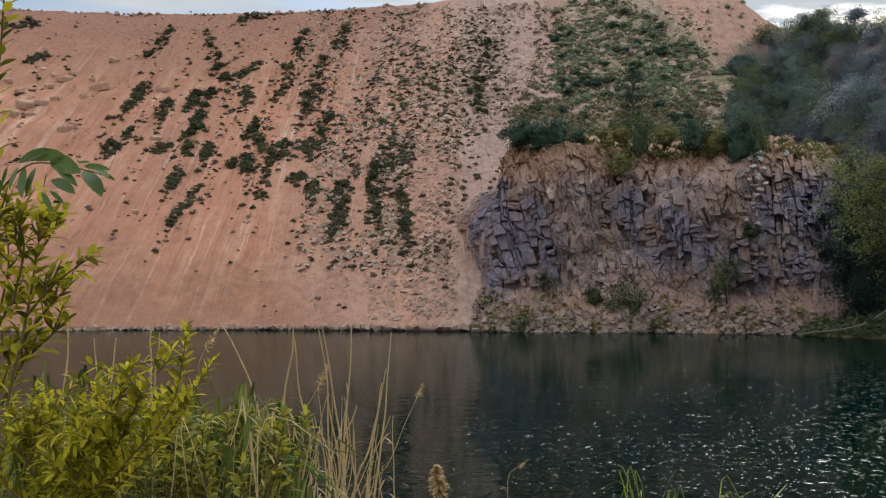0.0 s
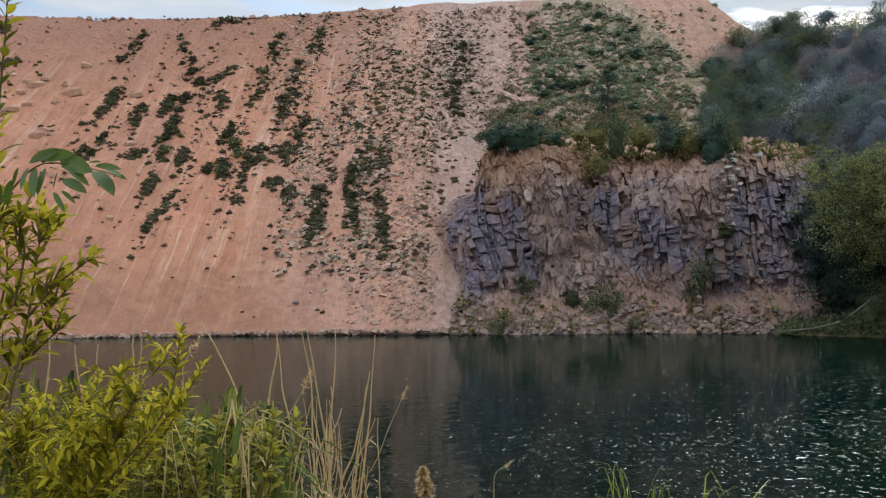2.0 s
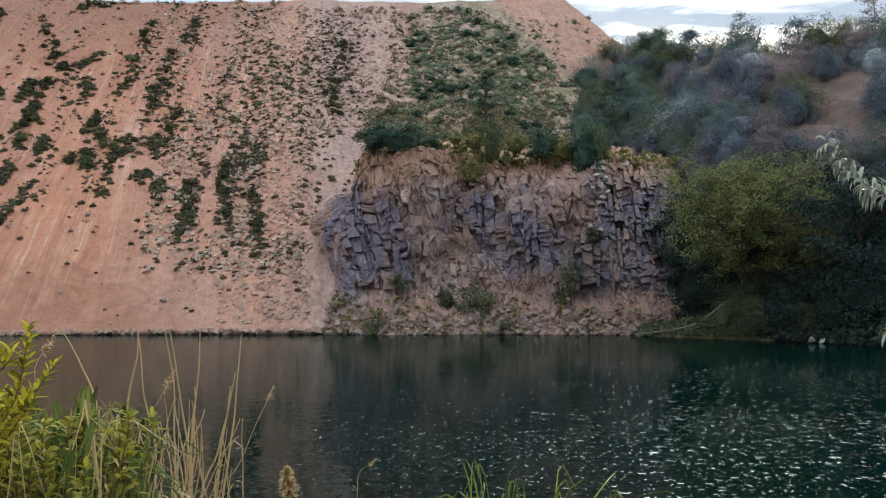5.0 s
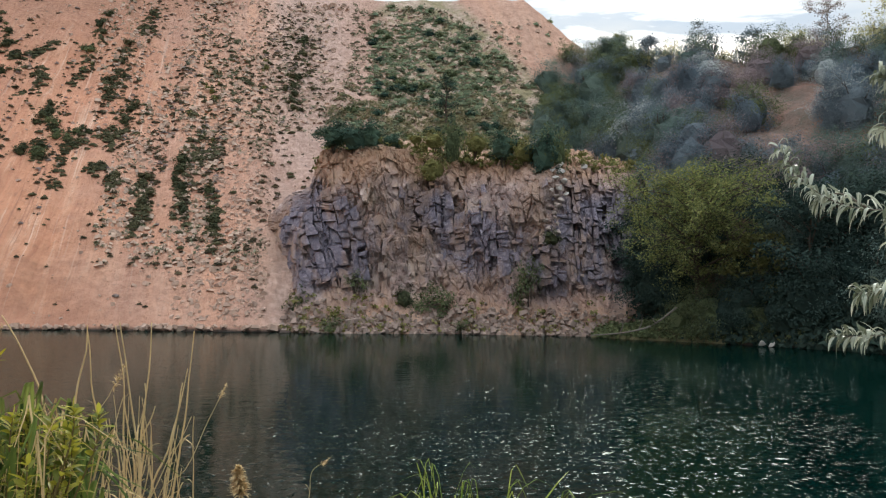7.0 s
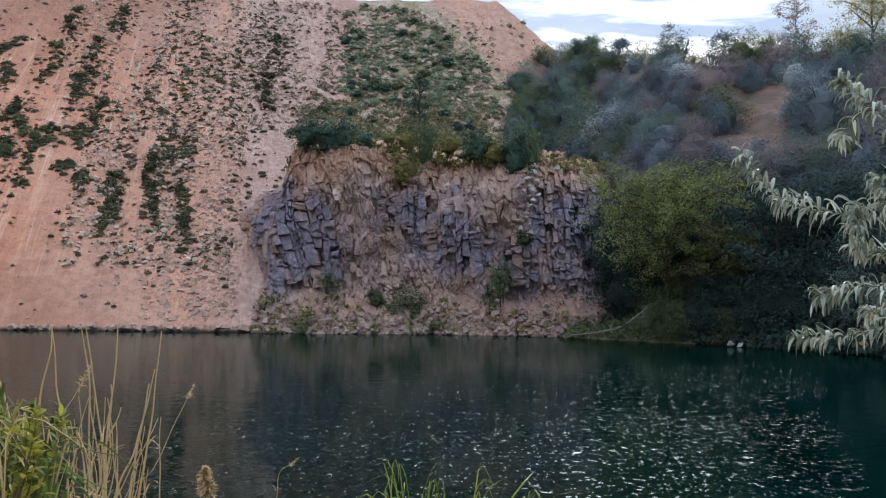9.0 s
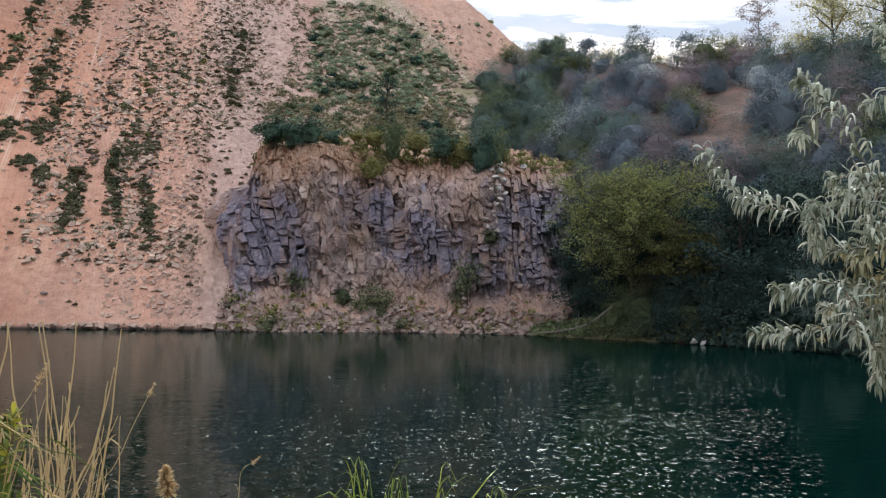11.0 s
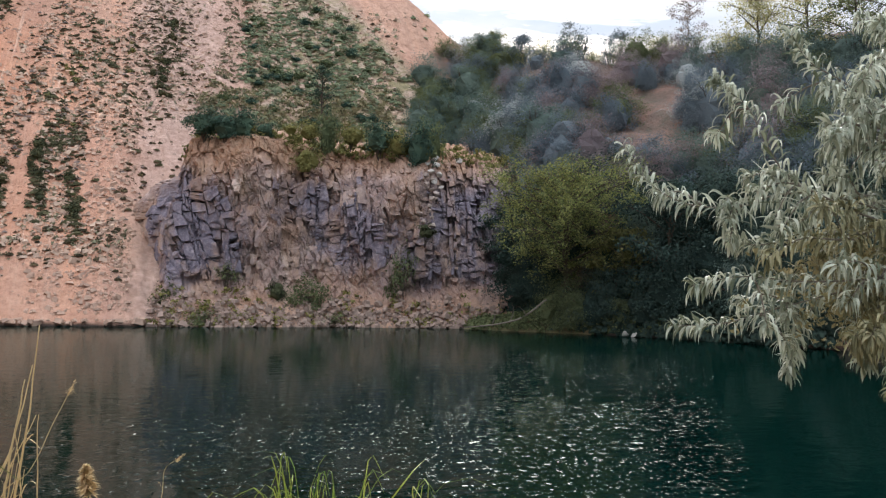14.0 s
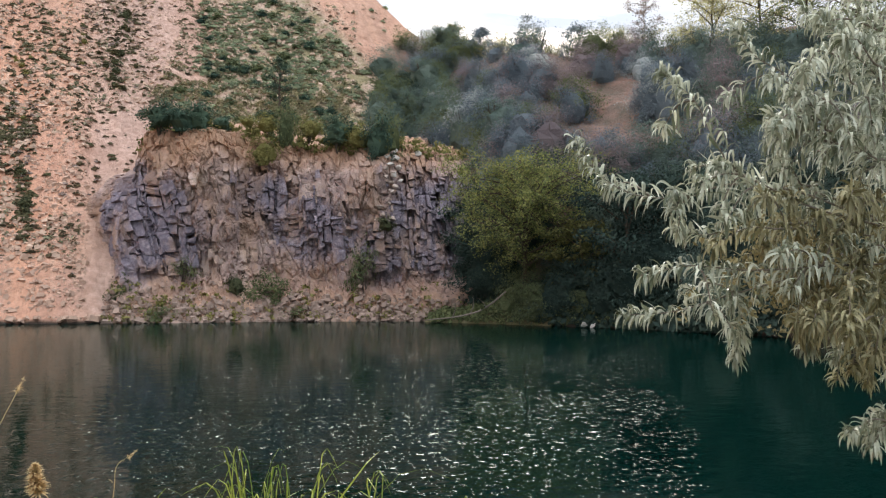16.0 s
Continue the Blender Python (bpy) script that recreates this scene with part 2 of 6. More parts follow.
def leaf_material(name, dark, light, through=0.3, rough=0.85, shift=0.5):
    """Leaf blades with a colour of their own each, letting some light through."""
    m = Mat(name)
    isl = m.geo.outputs["Random Per Island"]
    c = m.mix(isl, dark, light)
    c = m.mix(shift, c, m.mix(m.random(), (0.7, 0.74, 0.78), (1.3, 1.22, 1.1)), "MULTIPLY")
    c = m.mix(0.35, c, m.mix(m.noise(25.0, 3), (0.6, 0.6, 0.6), (1.3, 1.3, 1.25)), "MULTIPLY")
    m.color(c)
    m.rough(rough)
    m.b.inputs["Specular IOR Level"].default_value = 0.06 if rough > 0.55 else 0.25
    t = m.n.new("ShaderNodeBsdfTranslucent")
    m.l.new(c, t.inputs["Color"])
    s = m.n.new("ShaderNodeMixShader")
    s.inputs["Fac"].default_value = through
    m.l.new(m.b.outputs["BSDF"], s.inputs[1])
    m.l.new(t.outputs["BSDF"], s.inputs[2])
    m.l.new(s.outputs["Shader"], m.out.inputs["Surface"])
    return m.m


def bark_material(name, dark, light):
    m = Mat(name)
    m.color(m.mix(m.noise(6.0, 6, 0.7, m.scaled((3, 3, 0.8))), dark, light))
    m.rough(0.9)
    m.bump(m.noise(20.0, 4, 0.6, m.scaled((2, 2, 0.5))), 0.6, 0.01)
    return m.m


def water_material():
    m = Mat("lake_water")
    swell = m.noise(1.0, 2, 0.5, m.scaled((1.3, 2.0, 1.0), (0, 0, 0.12)), 0.4)
    ripple = m.noise(1.0, 2, 0.5, m.scaled((7.0, 8.0, 1.0), (0, 0, -0.15)), 0.3)
    # wavelet height zoned for the glints: broad patch near bank, fainter band farther out
    reach = m.math("ADD", m.axis("Y"), m.math("ADD", m.math("MULTIPLY", m.axis("X"), 0.15), m.math("MULTIPLY", m.math("SUBTRACT", m.noise(1.0, 4, 0.6, m.scaled((0.12, 0.3, 1.0))), 0.5), 9.0)))
    glint_zone = m.ramp(m.math("MULTIPLY", reach, 0.02), [(0.1, (0.8, 0.8, 0.8)), (0.27, (1, 1, 1)), (0.35, (0.25, 0.25, 0.25)), (0.44, (0.6, 0.6, 0.6)), (0.62, (0.35, 0.35, 0.35)), (0.8, (0, 0, 0))])
    # short steep wavelets that carry the glints
    fine = m.mask(m.noise(1.0, 1, 0.5, m.scaled((15.0, 10.5, 1.0), (0, 0, 0.08)), 0.7), 0.625, 0.73)
    broad = m.mask(m.noise(1.0, 1, 0.5, m.scaled((8.0, 4.8, 1.0), (0, 0, 0.08)), 0.5), 0.625, 0.75)
    # wavelets lengthen and rise away from the near bank, keeping far glints distinct
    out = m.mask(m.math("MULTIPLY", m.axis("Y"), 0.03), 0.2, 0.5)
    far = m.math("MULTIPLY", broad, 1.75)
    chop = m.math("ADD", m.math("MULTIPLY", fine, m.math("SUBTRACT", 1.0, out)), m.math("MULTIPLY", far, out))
    rows = m.mask(m.noise(1.0, 2, 0.5, m.scaled((0.3, 1.3, 1.0)), 0.6), 0.36, 0.56)
    chop = m.math("MULTIPLY", chop, m.math("ADD", 0.3, m.math("MULTIPLY", rows, 0.7)))
    # wavelets flattened past a slanting line by the wooded shore, which ends the glints
    calm = m.math("ADD", m.math("SUBTRACT", m.axis("X"), m.math("MULTIPLY", m.axis("Y"), 0.8)), m.math("MULTIPLY", m.noise(0.3, 4), 1.6))
    chop = m.math("MULTIPLY", chop, m.ramp(m.math("MULTIPLY", calm, 0.1), [(0.0, (1, 1, 1)), (0.16, (0, 0, 0))]))
    h = m.math("ADD", m.math("MULTIPLY", swell, 0.008), m.math("MULTIPLY", ripple, 0.0015))
    h = m.math("ADD", h, m.math("MULTIPLY", chop, m.math("ADD", 0.0042, m.math("MULTIPLY", glint_zone, 0.0105))))
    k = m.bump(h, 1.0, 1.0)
    body = m.n.new("ShaderNodeBsdfDiffuse")
    body.inputs["Color"].default_value = (0.0001, 0.0064, 0.0053, 1)
    gloss = m.n.new("ShaderNodeBsdfGlossy")
    gloss.inputs["Roughness"].default_value = 0.03
    gloss.inputs["Color"].default_value = (0.86, 0.96, 0.92, 1)
    fres = m.n.new("ShaderNodeFresnel")
    fres.inputs["IOR"].default_value = 1.333
    for node in (gloss, fres):
        m.l.new(k.outputs["Normal"], node.inputs["Normal"])
    both = m.n.new("ShaderNodeMixShader")
    # choppy water hides part of its own far faces, so it never mirrors fully
    # wavelet crests mirror a little more, to brighten the glints
    m.l.new(m.math("MULTIPLY", fres.outputs["Fac"], m.math("MINIMUM", 1.0, m.math("ADD", 0.56, m.math("MULTIPLY", chop, 0.14)))), both.inputs["Fac"])
    m.l.new(body.outputs["BSDF"], both.inputs[1])
    m.l.new(gloss.outputs["BSDF"], both.inputs[2])
    m.l.new(both.outputs["Shader"], m.out.inputs["Surface"])
    return m.m


SAND = sand_material()
ROCK = rock_material("quarry_rock")
ROCK_BLUE = rock_material("blue_grey_rock", 0.82)
ROCK_TAN = rock_material("weathered_rock", 0.33)
STONE = stone_material("loose_stone", (0.26, 0.165, 0.12), (0.58, 0.41, 0.31))
GRAVEL_STONE = stone_material("pale_gravel", (0.34, 0.235, 0.175), (0.64, 0.47, 0.355))
GREY_STONE = stone_material("broken_rock", (0.16, 0.115, 0.095), (0.42, 0.31, 0.25))
PALE_STONE = stone_material("pale_stone", (0.3, 0.275, 0.25), (0.6, 0.55, 0.5))
WATER = water_material()
# backlight from the low sun is put into this pale leaf colour
LEAF_SUN_TINT = leaf_material("sunlit_leaf", (0.26, 0.25, 0.11), (0.62, 0.56, 0.3), 0.55)
# the low shore's shade is put into this near-black leaf colour
LEAF_SHADED = leaf_material("shaded_leaf", (0.03, 0.05, 0.043), (0.054, 0.08, 0.064), 0.25)
LEAF_WEED = leaf_material("withered_weed", (0.035, 0.03, 0.018), (0.10, 0.078, 0.046), 0.15)
# dull green of narrow range: the hill's haze and shade as leaf colour
LEAF_HAZE_GREEN = leaf_material("dusky_leaf", (0.105, 0.148, 0.13), (0.16, 0.208, 0.175), 0.4)
LEAF_DARK = leaf_material("dark_scrub_leaf", (0.038, 0.046, 0.028), (0.115, 0.122, 0.064), 0.25)
LEAF_GREEN = leaf_material("green_scrub_leaf", (0.07, 0.092, 0.048), (0.195, 0.215, 0.105), 0.38)
LEAF_OLIVE = leaf_material("olive_scrub_leaf", (0.11, 0.11, 0.04), (0.28, 0.26, 0.1), 0.42)
# blue haze over the hillside, put into the leaf colour
LEAF_HAZE_BLUE = leaf_material("blue_green_leaf", (0.12, 0.15, 0.175), (0.17, 0.205, 0.232), 0.4)
LEAF_GREY = leaf_material("grey_leaf", (0.32, 0.345, 0.345), (0.46, 0.49, 0.48), 0.3)
LEAF_WORM = leaf_material("wormwood_leaf", (0.11, 0.115, 0.075), (0.26, 0.255, 0.17), 0.2)
LEAF_DUSTY = leaf_material("dusty_scrub_leaf", (0.05, 0.05, 0.026), (0.14, 0.125, 0.065), 0.25)
LEAF_SCRUB = leaf_material("slope_scrub_leaf", (0.14, 0.17, 0.105), (0.33, 0.36, 0.21), 0.38)
LEAF_STRAWGRASS = leaf_material("half_dry_grass", (0.15, 0.14, 0.075), (0.36, 0.31, 0.18), 0.4)
LEAF_DUSTSCRUB = leaf_material("withered_scrub_leaf", (0.1, 0.09, 0.06), (0.24, 0.2, 0.13), 0.3)
LEAF_TEAL = leaf_material("dark_teal_leaf", (0.035, 0.065, 0.05), (0.085, 0.13, 0.09), 0.25)
LEAF_GLOSS = leaf_material("broad_shoot_leaf", (0.03, 0.06, 0.012), (0.12, 0.17, 0.03), 0.3, 0.45, 0.2)
# brown brush, its colour shifted to purple for the haze
LEAF_BRUSH = leaf_material("bare_brush", (0.195, 0.162, 0.17), (0.295, 0.24, 0.245), 0.3)
LEAF_DRY = leaf_material("dry_brush", (0.17, 0.135, 0.12), (0.35, 0.27, 0.23), 0.3)
LEAF_TREE = leaf_material("yellowing_leaf", (0.085, 0.115, 0.055), (0.33, 0.335, 0.12), 0.5)
LEAF_NEAR = leaf_material("yellow_green_leaf", (0.08, 0.092, 0.007), (0.58, 0.495, 0.035), 0.42, 0.6, 0.2)
LEAF_BROAD = leaf_material("deep_green_leaf", (0.04, 0.075, 0.016), (0.17, 0.22, 0.05), 0.35, 0.45, 0.2)
LEAF_SILVER = leaf_material("silvery_leaf", (0.12, 0.14, 0.085), (0.64, 0.655, 0.53), 0.25, 0.4, 0.2)
BLADE = leaf_material("reed_blade", (0.02, 0.036, 0.008), (0.24, 0.27, 0.06), 0.4, 0.5, 0.2)
STRAW = leaf_material("dry_straw", (0.40, 0.26, 0.11), (0.76, 0.57, 0.31), 0.15, 0.6, 0.2)
BARK = bark_material("brown_bark", (0.035, 0.025, 0.018), (0.12, 0.09, 0.065))
BARK_GREY = bark_material("grey_bark", (0.1, 0.085, 0.07), (0.26, 0.22, 0.18))
BARK_NEAR = bark_material("green_bark", (0.09, 0.06, 0.02), (0.2, 0.15, 0.06))


# ---- mesh helpers ----
def mesh_from(name, verts, faces, mat, smooth=False):
    me = bpy.data.meshes.new(name)
    me.from_pydata([tuple(v) for v in verts], [], [tuple(f) for f in faces])
    me.materials.append(mat)
    if smooth:
        me.polygons.foreach_set("use_smooth", [True] * len(me.polygons))
    me.update()
    return me


def grid_mesh(name, pts, mat, smooth=True):
    """A sheet from an array of rows of points."""
    rows, cols = pts.shape[:2]
    i = np.arange(rows * cols).reshape(rows, cols)
    f = np.stack([i[:-1, :-1], i[:-1, 1:], i[1:, 1:], i[1:, :-1]], -1).reshape(-1, 4)
    me = bpy.data.meshes.new(name)
    me.vertices.add(rows * cols)
    me.vertices.foreach_set("co", pts.reshape(-1).astype(np.float32))
    me.loops.add(f.size)
    me.loops.foreach_set("vertex_index", f.reshape(-1).astype(np.int32))
    me.polygons.add(len(f))
    me.polygons.foreach_set("loop_start", np.arange(0, f.size, 4, dtype=np.int32))
    me.polygons.foreach_set("use_smooth", [smooth] * len(f))
    me.materials.append(mat)
    me.update(calc_edges=True)
    me.validate()
    return me


def part(name, me, parent, label=""):
    ob = new(name, me)
    ob.parent = parent
    return tagged(ob, label)


def lerp(x, xs, ys):
    return float(np.interp(x, xs, ys))


def fbm(x, y, z=0.0, octaves=4):
    return noise.fractal(Vector((x, y, z)), 0.9, 2.0, octaves)


class Plant:
    """Collects stems and leaves; stems become tapered tubes, leaves folded curved blades."""

    def __init__(self, seed):
        self.r = random.Random(seed)
        self.sv, self.sf, self.lv, self.lf = [], [], [], []

    def stem(self, pts, r0, r1, sides=5):
        pts = [Vector(p) for p in pts]
        base = len(self.sv)
        for i, p in enumerate(pts):
            d = (pts[min(i + 1, len(pts) - 1)] - pts[max(i - 1, 0)]).normalized()
            a = d.orthogonal().normalized()
            b = d.cross(a)
            rad = r0 + (r1 - r0) * i / (len(pts) - 1)
            for k in range(sides):
                w = 2 * math.pi * k / sides
                self.sv.append(p + (a * math.cos(w) + b * math.sin(w)) * rad)
        for i in range(len(pts) - 1):
            for k in range(sides):
                q = base + i * sides
                self.sf.append((q + k, q + (k + 1) % sides, q + sides + (k + 1) % sides, q + sides + k))
        return pts

    def leaf(self, p, d, length, width, sag=0.3, rows=3, fold=0.25, normal=None):
        """One blade from p along d, bending down by sag, folded along its midrib."""
        p, d = Vector(p), Vector(d).normalized()
        side = d.cross(normal if normal else Vector((self.r.uniform(-.4, .4), self.r.uniform(-.4, .4), 1)))
        if side.length < 1e-3:
            side = Vector((1, 0, 0))
        side.normalize()
        up = side.cross(d)
        base = len(self.lv)
        self.lv.append(p)
        for i in range(1, rows + 1):
            s = i / (rows + 1)
            mid = p + d * (length * s) - Vector((0, 0, 1)) * (sag * length * s * s)
            w = width * 0.5 * math.sin(math.pi * min(1, s * 0.92 + 0.06)) ** 0.8
            self.lv += [mid + side * w + up * (fold * w), mid, mid - side * w + up * (fold * w)]
        self.lv.append(p + d * length - Vector((0, 0, 1)) * (sag * length))
        end = base + 1 + 3 * rows
        self.lf += [(base, base + 1, base + 2), (base, base + 2, base + 3)]
        for i in range(rows - 1):
            q = base + 1 + 3 * i
            self.lf += [(q, q + 3, q + 4, q + 1), (q + 1, q + 4, q + 5, q + 2)]
        q = base + 1 + 3 * (rows - 1)
        self.lf += [(q, end, q + 1), (q + 1, end, q + 2)]

    def tuft(self, c, n, spread, size, flat=0.6, heart=None):
        """Small flat leaves strewn about a point, turned outwards, for crowns seen from afar."""
        r = self.r
        c = Vector(c)
        heart = c if heart is None else (Vector(heart) + c) / 2
        for _ in range(n):
            v = Vector((r.gauss(0, 1), r.gauss(0, 1), r.gauss(0, 1) * flat)) * spread
            p = c + v
            o = p - heart
            o = o / (o.length + 1e-5) * 0.9 + Vector((r.gauss(0, .45), r.gauss(0, .45), 0.45 + r.gauss(0, .45)))
            a = o.cross(Vector((r.uniform(-1, 1), r.uniform(-1, 1), r.uniform(-1, 1)))).normalized()
            b = a.cross(o).normalized()
            s = size * r.uniform(0.6, 1.4)
            q = len(self.lv)
            self.lv += [p - a * s, p + b * s * 0.5, p + a * s, p - b * s * 0.5]
            self.lf.append((q, q + 1, q + 2, q + 3))

    def core(self, c, rx, rz, rough=0.25):
        """The dense, lumpy inside of a crown."""
        c = Vector(c)
        rows, cols = 6, 9
        base = len(self.lv)
        k = self.r.uniform(0, 90)
        for i in range(rows + 1):
            v = math.pi * i / rows
            for j in range(cols):
                w = 2 * math.pi * (j + 0.5 * (i % 2)) / cols
                d = Vector((math.sin(v) * math.cos(w), math.sin(v) * math.sin(w), math.cos(v)))
                f = 1 + rough * 1.6 * noise.noise(d * 1.7 + Vector((k, 0, 0)))
                self.lv.append(c + Vector((d.x * rx, d.y * rx, d.z * rz)) * f)
        for i in range(rows):
            for j in range(cols):
                q, t = base + i * cols, (j + 1) % cols
                self.lf.append((q + j, q + t, q + cols + t, q + cols + j))

    def done(self, name, bark, leaf, stem_name="stem", leaf_name="foliage", leaf_label="", stem_label=""):
        root = new(name)
        if self.sf:
            part(stem_name, mesh_from(stem_name, self.sv, self.sf, bark, True), root, stem_label)
        if self.lf:
            part(leaf_name, mesh_from(leaf_name, self.lv, self.lf, leaf), root, leaf_label)
        return root


def curve_points(ctrl, n):
    """Points along a smooth line through the control points."""
    c = [Vector(p) for p in ctrl]
    c = [c[0] * 2 - c[1]] + c + [c[-1] * 2 - c[-2]]
    out = []
    spans = len(c) - 3
    for i in range(n + 1):
        u = i / n * spans
        k = min(int(u), spans - 1)
        t = u - k
        p0, p1, p2, p3 = c[k:k + 4]
        out.append(0.5 * (2 * p1 + (p2 - p0) * t + (2 * p0 - 5 * p1 + 4 * p2 - p3) * t * t + (3 * p1 - p0 - 3 * p2 + p3) * t ** 3))
    return out


# ---- bearings: tangents (in 1/1506) right and up from the axis of the first and the last view ----
EYE = Vector((0.04, 0.05, 2.02))


def bearing(a, b, pitch, yaw):
    v = Vector((a / 1506, 1, b / 1506))
    return Euler((radians(pitch), 0, radians(-yaw))).to_matrix() @ v


def first(a, b, d):
    return EYE + bearing(a, b, 3.4, 0.0) * d


def last(a, b, d):
    return EYE + Vector((0.11, -0.14, -0.02)) + bearing(a, b, 2.71, 23.9) * d

# ---- the far side: clay slope, bench, wooded hillside, plateau to the horizon ----
AZ = [-110, -75, -45, -30, 0, 18, 22, 26, 29, 33, 40, 55, 80, 110]
R_TOE = [40, 60, 72, 61.2, 53, 55.7, 57, 52.5, 47.6, 45.2, 41, 32, 26, 22]
Z_BENCH = [12, 12, 12, 12, 12, 12, 12, 11.5, 11, 9, 8, 8, 8, 7]
W_BENCH = [14, 15, 18, 16.5, 14.3, 15.0, 15.3, 10, 8, 8, 9, 9, 9, 9]
Z_TOP = [30, 33, 35.5, 35.8, 36.6, 38.5, 32, 26.5, 25.6, 23.4, 23.6, 22, 20, 16]
W_TOP = [34, 33, 33, 33, 29, 29.5, 27, 27.5, 27, 26, 26, 26, 24, 22]


def profile(az):
    r0, zb, wb = lerp(az, AZ, R_TOE), lerp(az, AZ, Z_BENCH), lerp(az, AZ, W_BENCH)
    return r0, zb, r0 + wb, lerp(az, AZ, Z_TOP), r0 + wb + lerp(az, AZ, W_TOP)


def spot(az, el):
    """The place on the far slope seen from the bank at that azimuth and height angle."""
    r0, zb, rb, zt, rt = profile(az)
    t = math.tan(radians(el))
    for ra, za, rc, zc in ((r0, 0.0, rb, zb), (rb, zb, rt, zt)):
        k = (zc - za) / (rc - ra)
        if abs(k - t) < 1e-6:
            continue
        r = (2.02 - za + k * ra) / (k - t)
        if ra - 0.01 <= r <= rc + 0.01:
            z = za + k * (r - ra)
            a = radians(az)
            return Vector((EYE.x + r * math.sin(a), EYE.y + r * math.cos(a), z + relief(az, r, z)))
    a = radians(az)
    return Vector((EYE.x + rt * math.sin(a), EYE.y + rt * math.cos(a), zt))


def relief(az, r, z):
    """Rills, ledges and lumps of the slope."""
    a = radians(az)
    x = r * math.sin(a)
    fade = min(1.0, max(0.0, z / 2.0))
    rill = noise.noise(Vector((x * 0.55, z * 0.035, 3.0))) * 0.55 + noise.noise(Vector((x * 1.7, z * 0.06, 7.0))) * 0.22
    lump = fbm(x * 0.35, z * 0.5, 1.0, 4) * 0.35
    return (rill + lump) * fade


def smooth01(x, a, b):
    t = min(1.0, max(0.0, (x - a) / (b - a)))
    return t * t * (3 - 2 * t)


def far_ground():
    cols = np.concatenate([np.linspace(-110, -32, 60)[:-1], np.linspace(-32, 30, 430)[:-1], np.linspace(30, 62, 120)[:-1], np.linspace(62, 110, 30)])
    under = np.array([-3.0, -1.2])
    face = np.linspace(0, 1, 200)
    beyond = np.array([1.5, 4, 9, 20, 45, 120, 400, 1200, 3000])
    pts = np.zeros((len(under) + len(face) + len(beyond), len(cols), 3))
    wooded = np.zeros(pts.shape[:2])
    grassy = np.zeros(pts.shape[:2])
    for j, az in enumerate(cols):
        r0, zb, rb, zt, rt = profile(az)
        crest = fbm(az * 0.3, 5.0, 0, 5) * 0.3
        sa, ca = math.sin(radians(az)), math.cos(radians(az))
        split = zb / zt
        for i in range(pts.shape[0]):
            if i < 2:
                r, z = r0 + under[i] * 2, under[i]
            elif i < 2 + len(face):
                s = face[i - 2]
                if s < split:
                    r, z = r0 + (rb - r0) * s / split, zb * s / split
                else:
                    k = (s - split) / (1 - split)
                    r, z = rb + (rt - rb) * k, zb + (zt - zb) * k
                top = smooth01(s, 0.86, 1.0)
                z += relief(az, r, z) * (1 - 0.85 * top) + crest * top
            else:
                r, z = rt + beyond[i - 2 - len(face)], zt + crest + 0.3 * fbm(az * 0.2, i * 1.0)
            pts[i, j] = (EYE.x + r * sa, EYE.y + r * ca, z)
            edge = 19.6 + 1.2 * fbm(z * 0.15, az * 0.1, 9.0, 3) + smooth01(z, 26, 34) * 2.6
            wooded[i, j] = smooth01(az, edge - 0.6, edge + 0.8)
            grassy[i, j] = smooth01(az, 7.3, 9.3) * (1 - smooth01(az, 19, 22)) * smooth01(z, 11, 13) * (1 - smooth01(z - 37.5 + (az - 13.4) * 2.4, -1.5, 1.5) * smooth01(az, 12.8, 13.8))
    me = grid_mesh("hillside", pts, SAND)
    at = me.attributes.new("wooded", "FLOAT", "POINT")
    at.data.foreach_set("value", wooded.reshape(-1).astype(np.float32))
    at = me.attributes.new("grassy", "FLOAT", "POINT")
    at.data.foreach_set("value", grassy.reshape(-1).astype(np.float32))
    return tagged(new("ground_hillside", me), "steep slope of bare orange-tan clay and gravel running up to a wooded hillside", "hillside", kind="structure")


far_ground()


def near_bank():
    xs = np.concatenate([[-3000, -600, -160], np.linspace(-60, 60, 161), [160, 600, 3000]])
    ys = np.concatenate([[-3000, -600, -120, -60, -30], np.linspace(-15, 9, 60)])
    pts = np.zeros((len(ys), len(xs), 3))
    for i, y in enumerate(ys):
        for j, x in enumerate(xs):
            edge = 5.6 + 0.5 * fbm(x * 0.25, 2.0) - 0.02 * x * x * (abs(x) < 12) - (2.9 if abs(x) >= 12 else 0)
            z = 0.45 + 0.1 * fbm(x * 0.5, y * 0.5) - 2.2 * smooth01(y, edge - 1.6, edge + 2.0)
            pts[i, j] = (x, y, z)
    return tagged(new("ground_bank", grid_mesh("bank", pts, BANK)), "earth bank of the lake with plants along its edge", "bank", kind="structure")


def bank_material():
    m = Mat("bank_soil")
    c = m.ramp(m.noise(1.5, 7, 0.7), [(0.3, (0.04, 0.045, 0.02)), (0.5, (0.1, 0.085, 0.04)), (0.7, (0.17, 0.14, 0.08))])
    m.color(c)
    m.rough(0.95)
    m.bump(m.noise(8.0, 6, 0.7), 0.8, 0.06)
    return m.m


BANK = bank_material()
near_bank()


def lake():
    me = mesh_from("lake", [(-140, 2.5, 0), (90, 2.5, 0), (90, 78, 0), (-140, 78, 0)], [(0, 1, 2, 3)], WATER)
    return tagged(new("water_lake", me), "dark teal lake ruffled by small glinting wavelets", "lake", kind="structure")


lake()


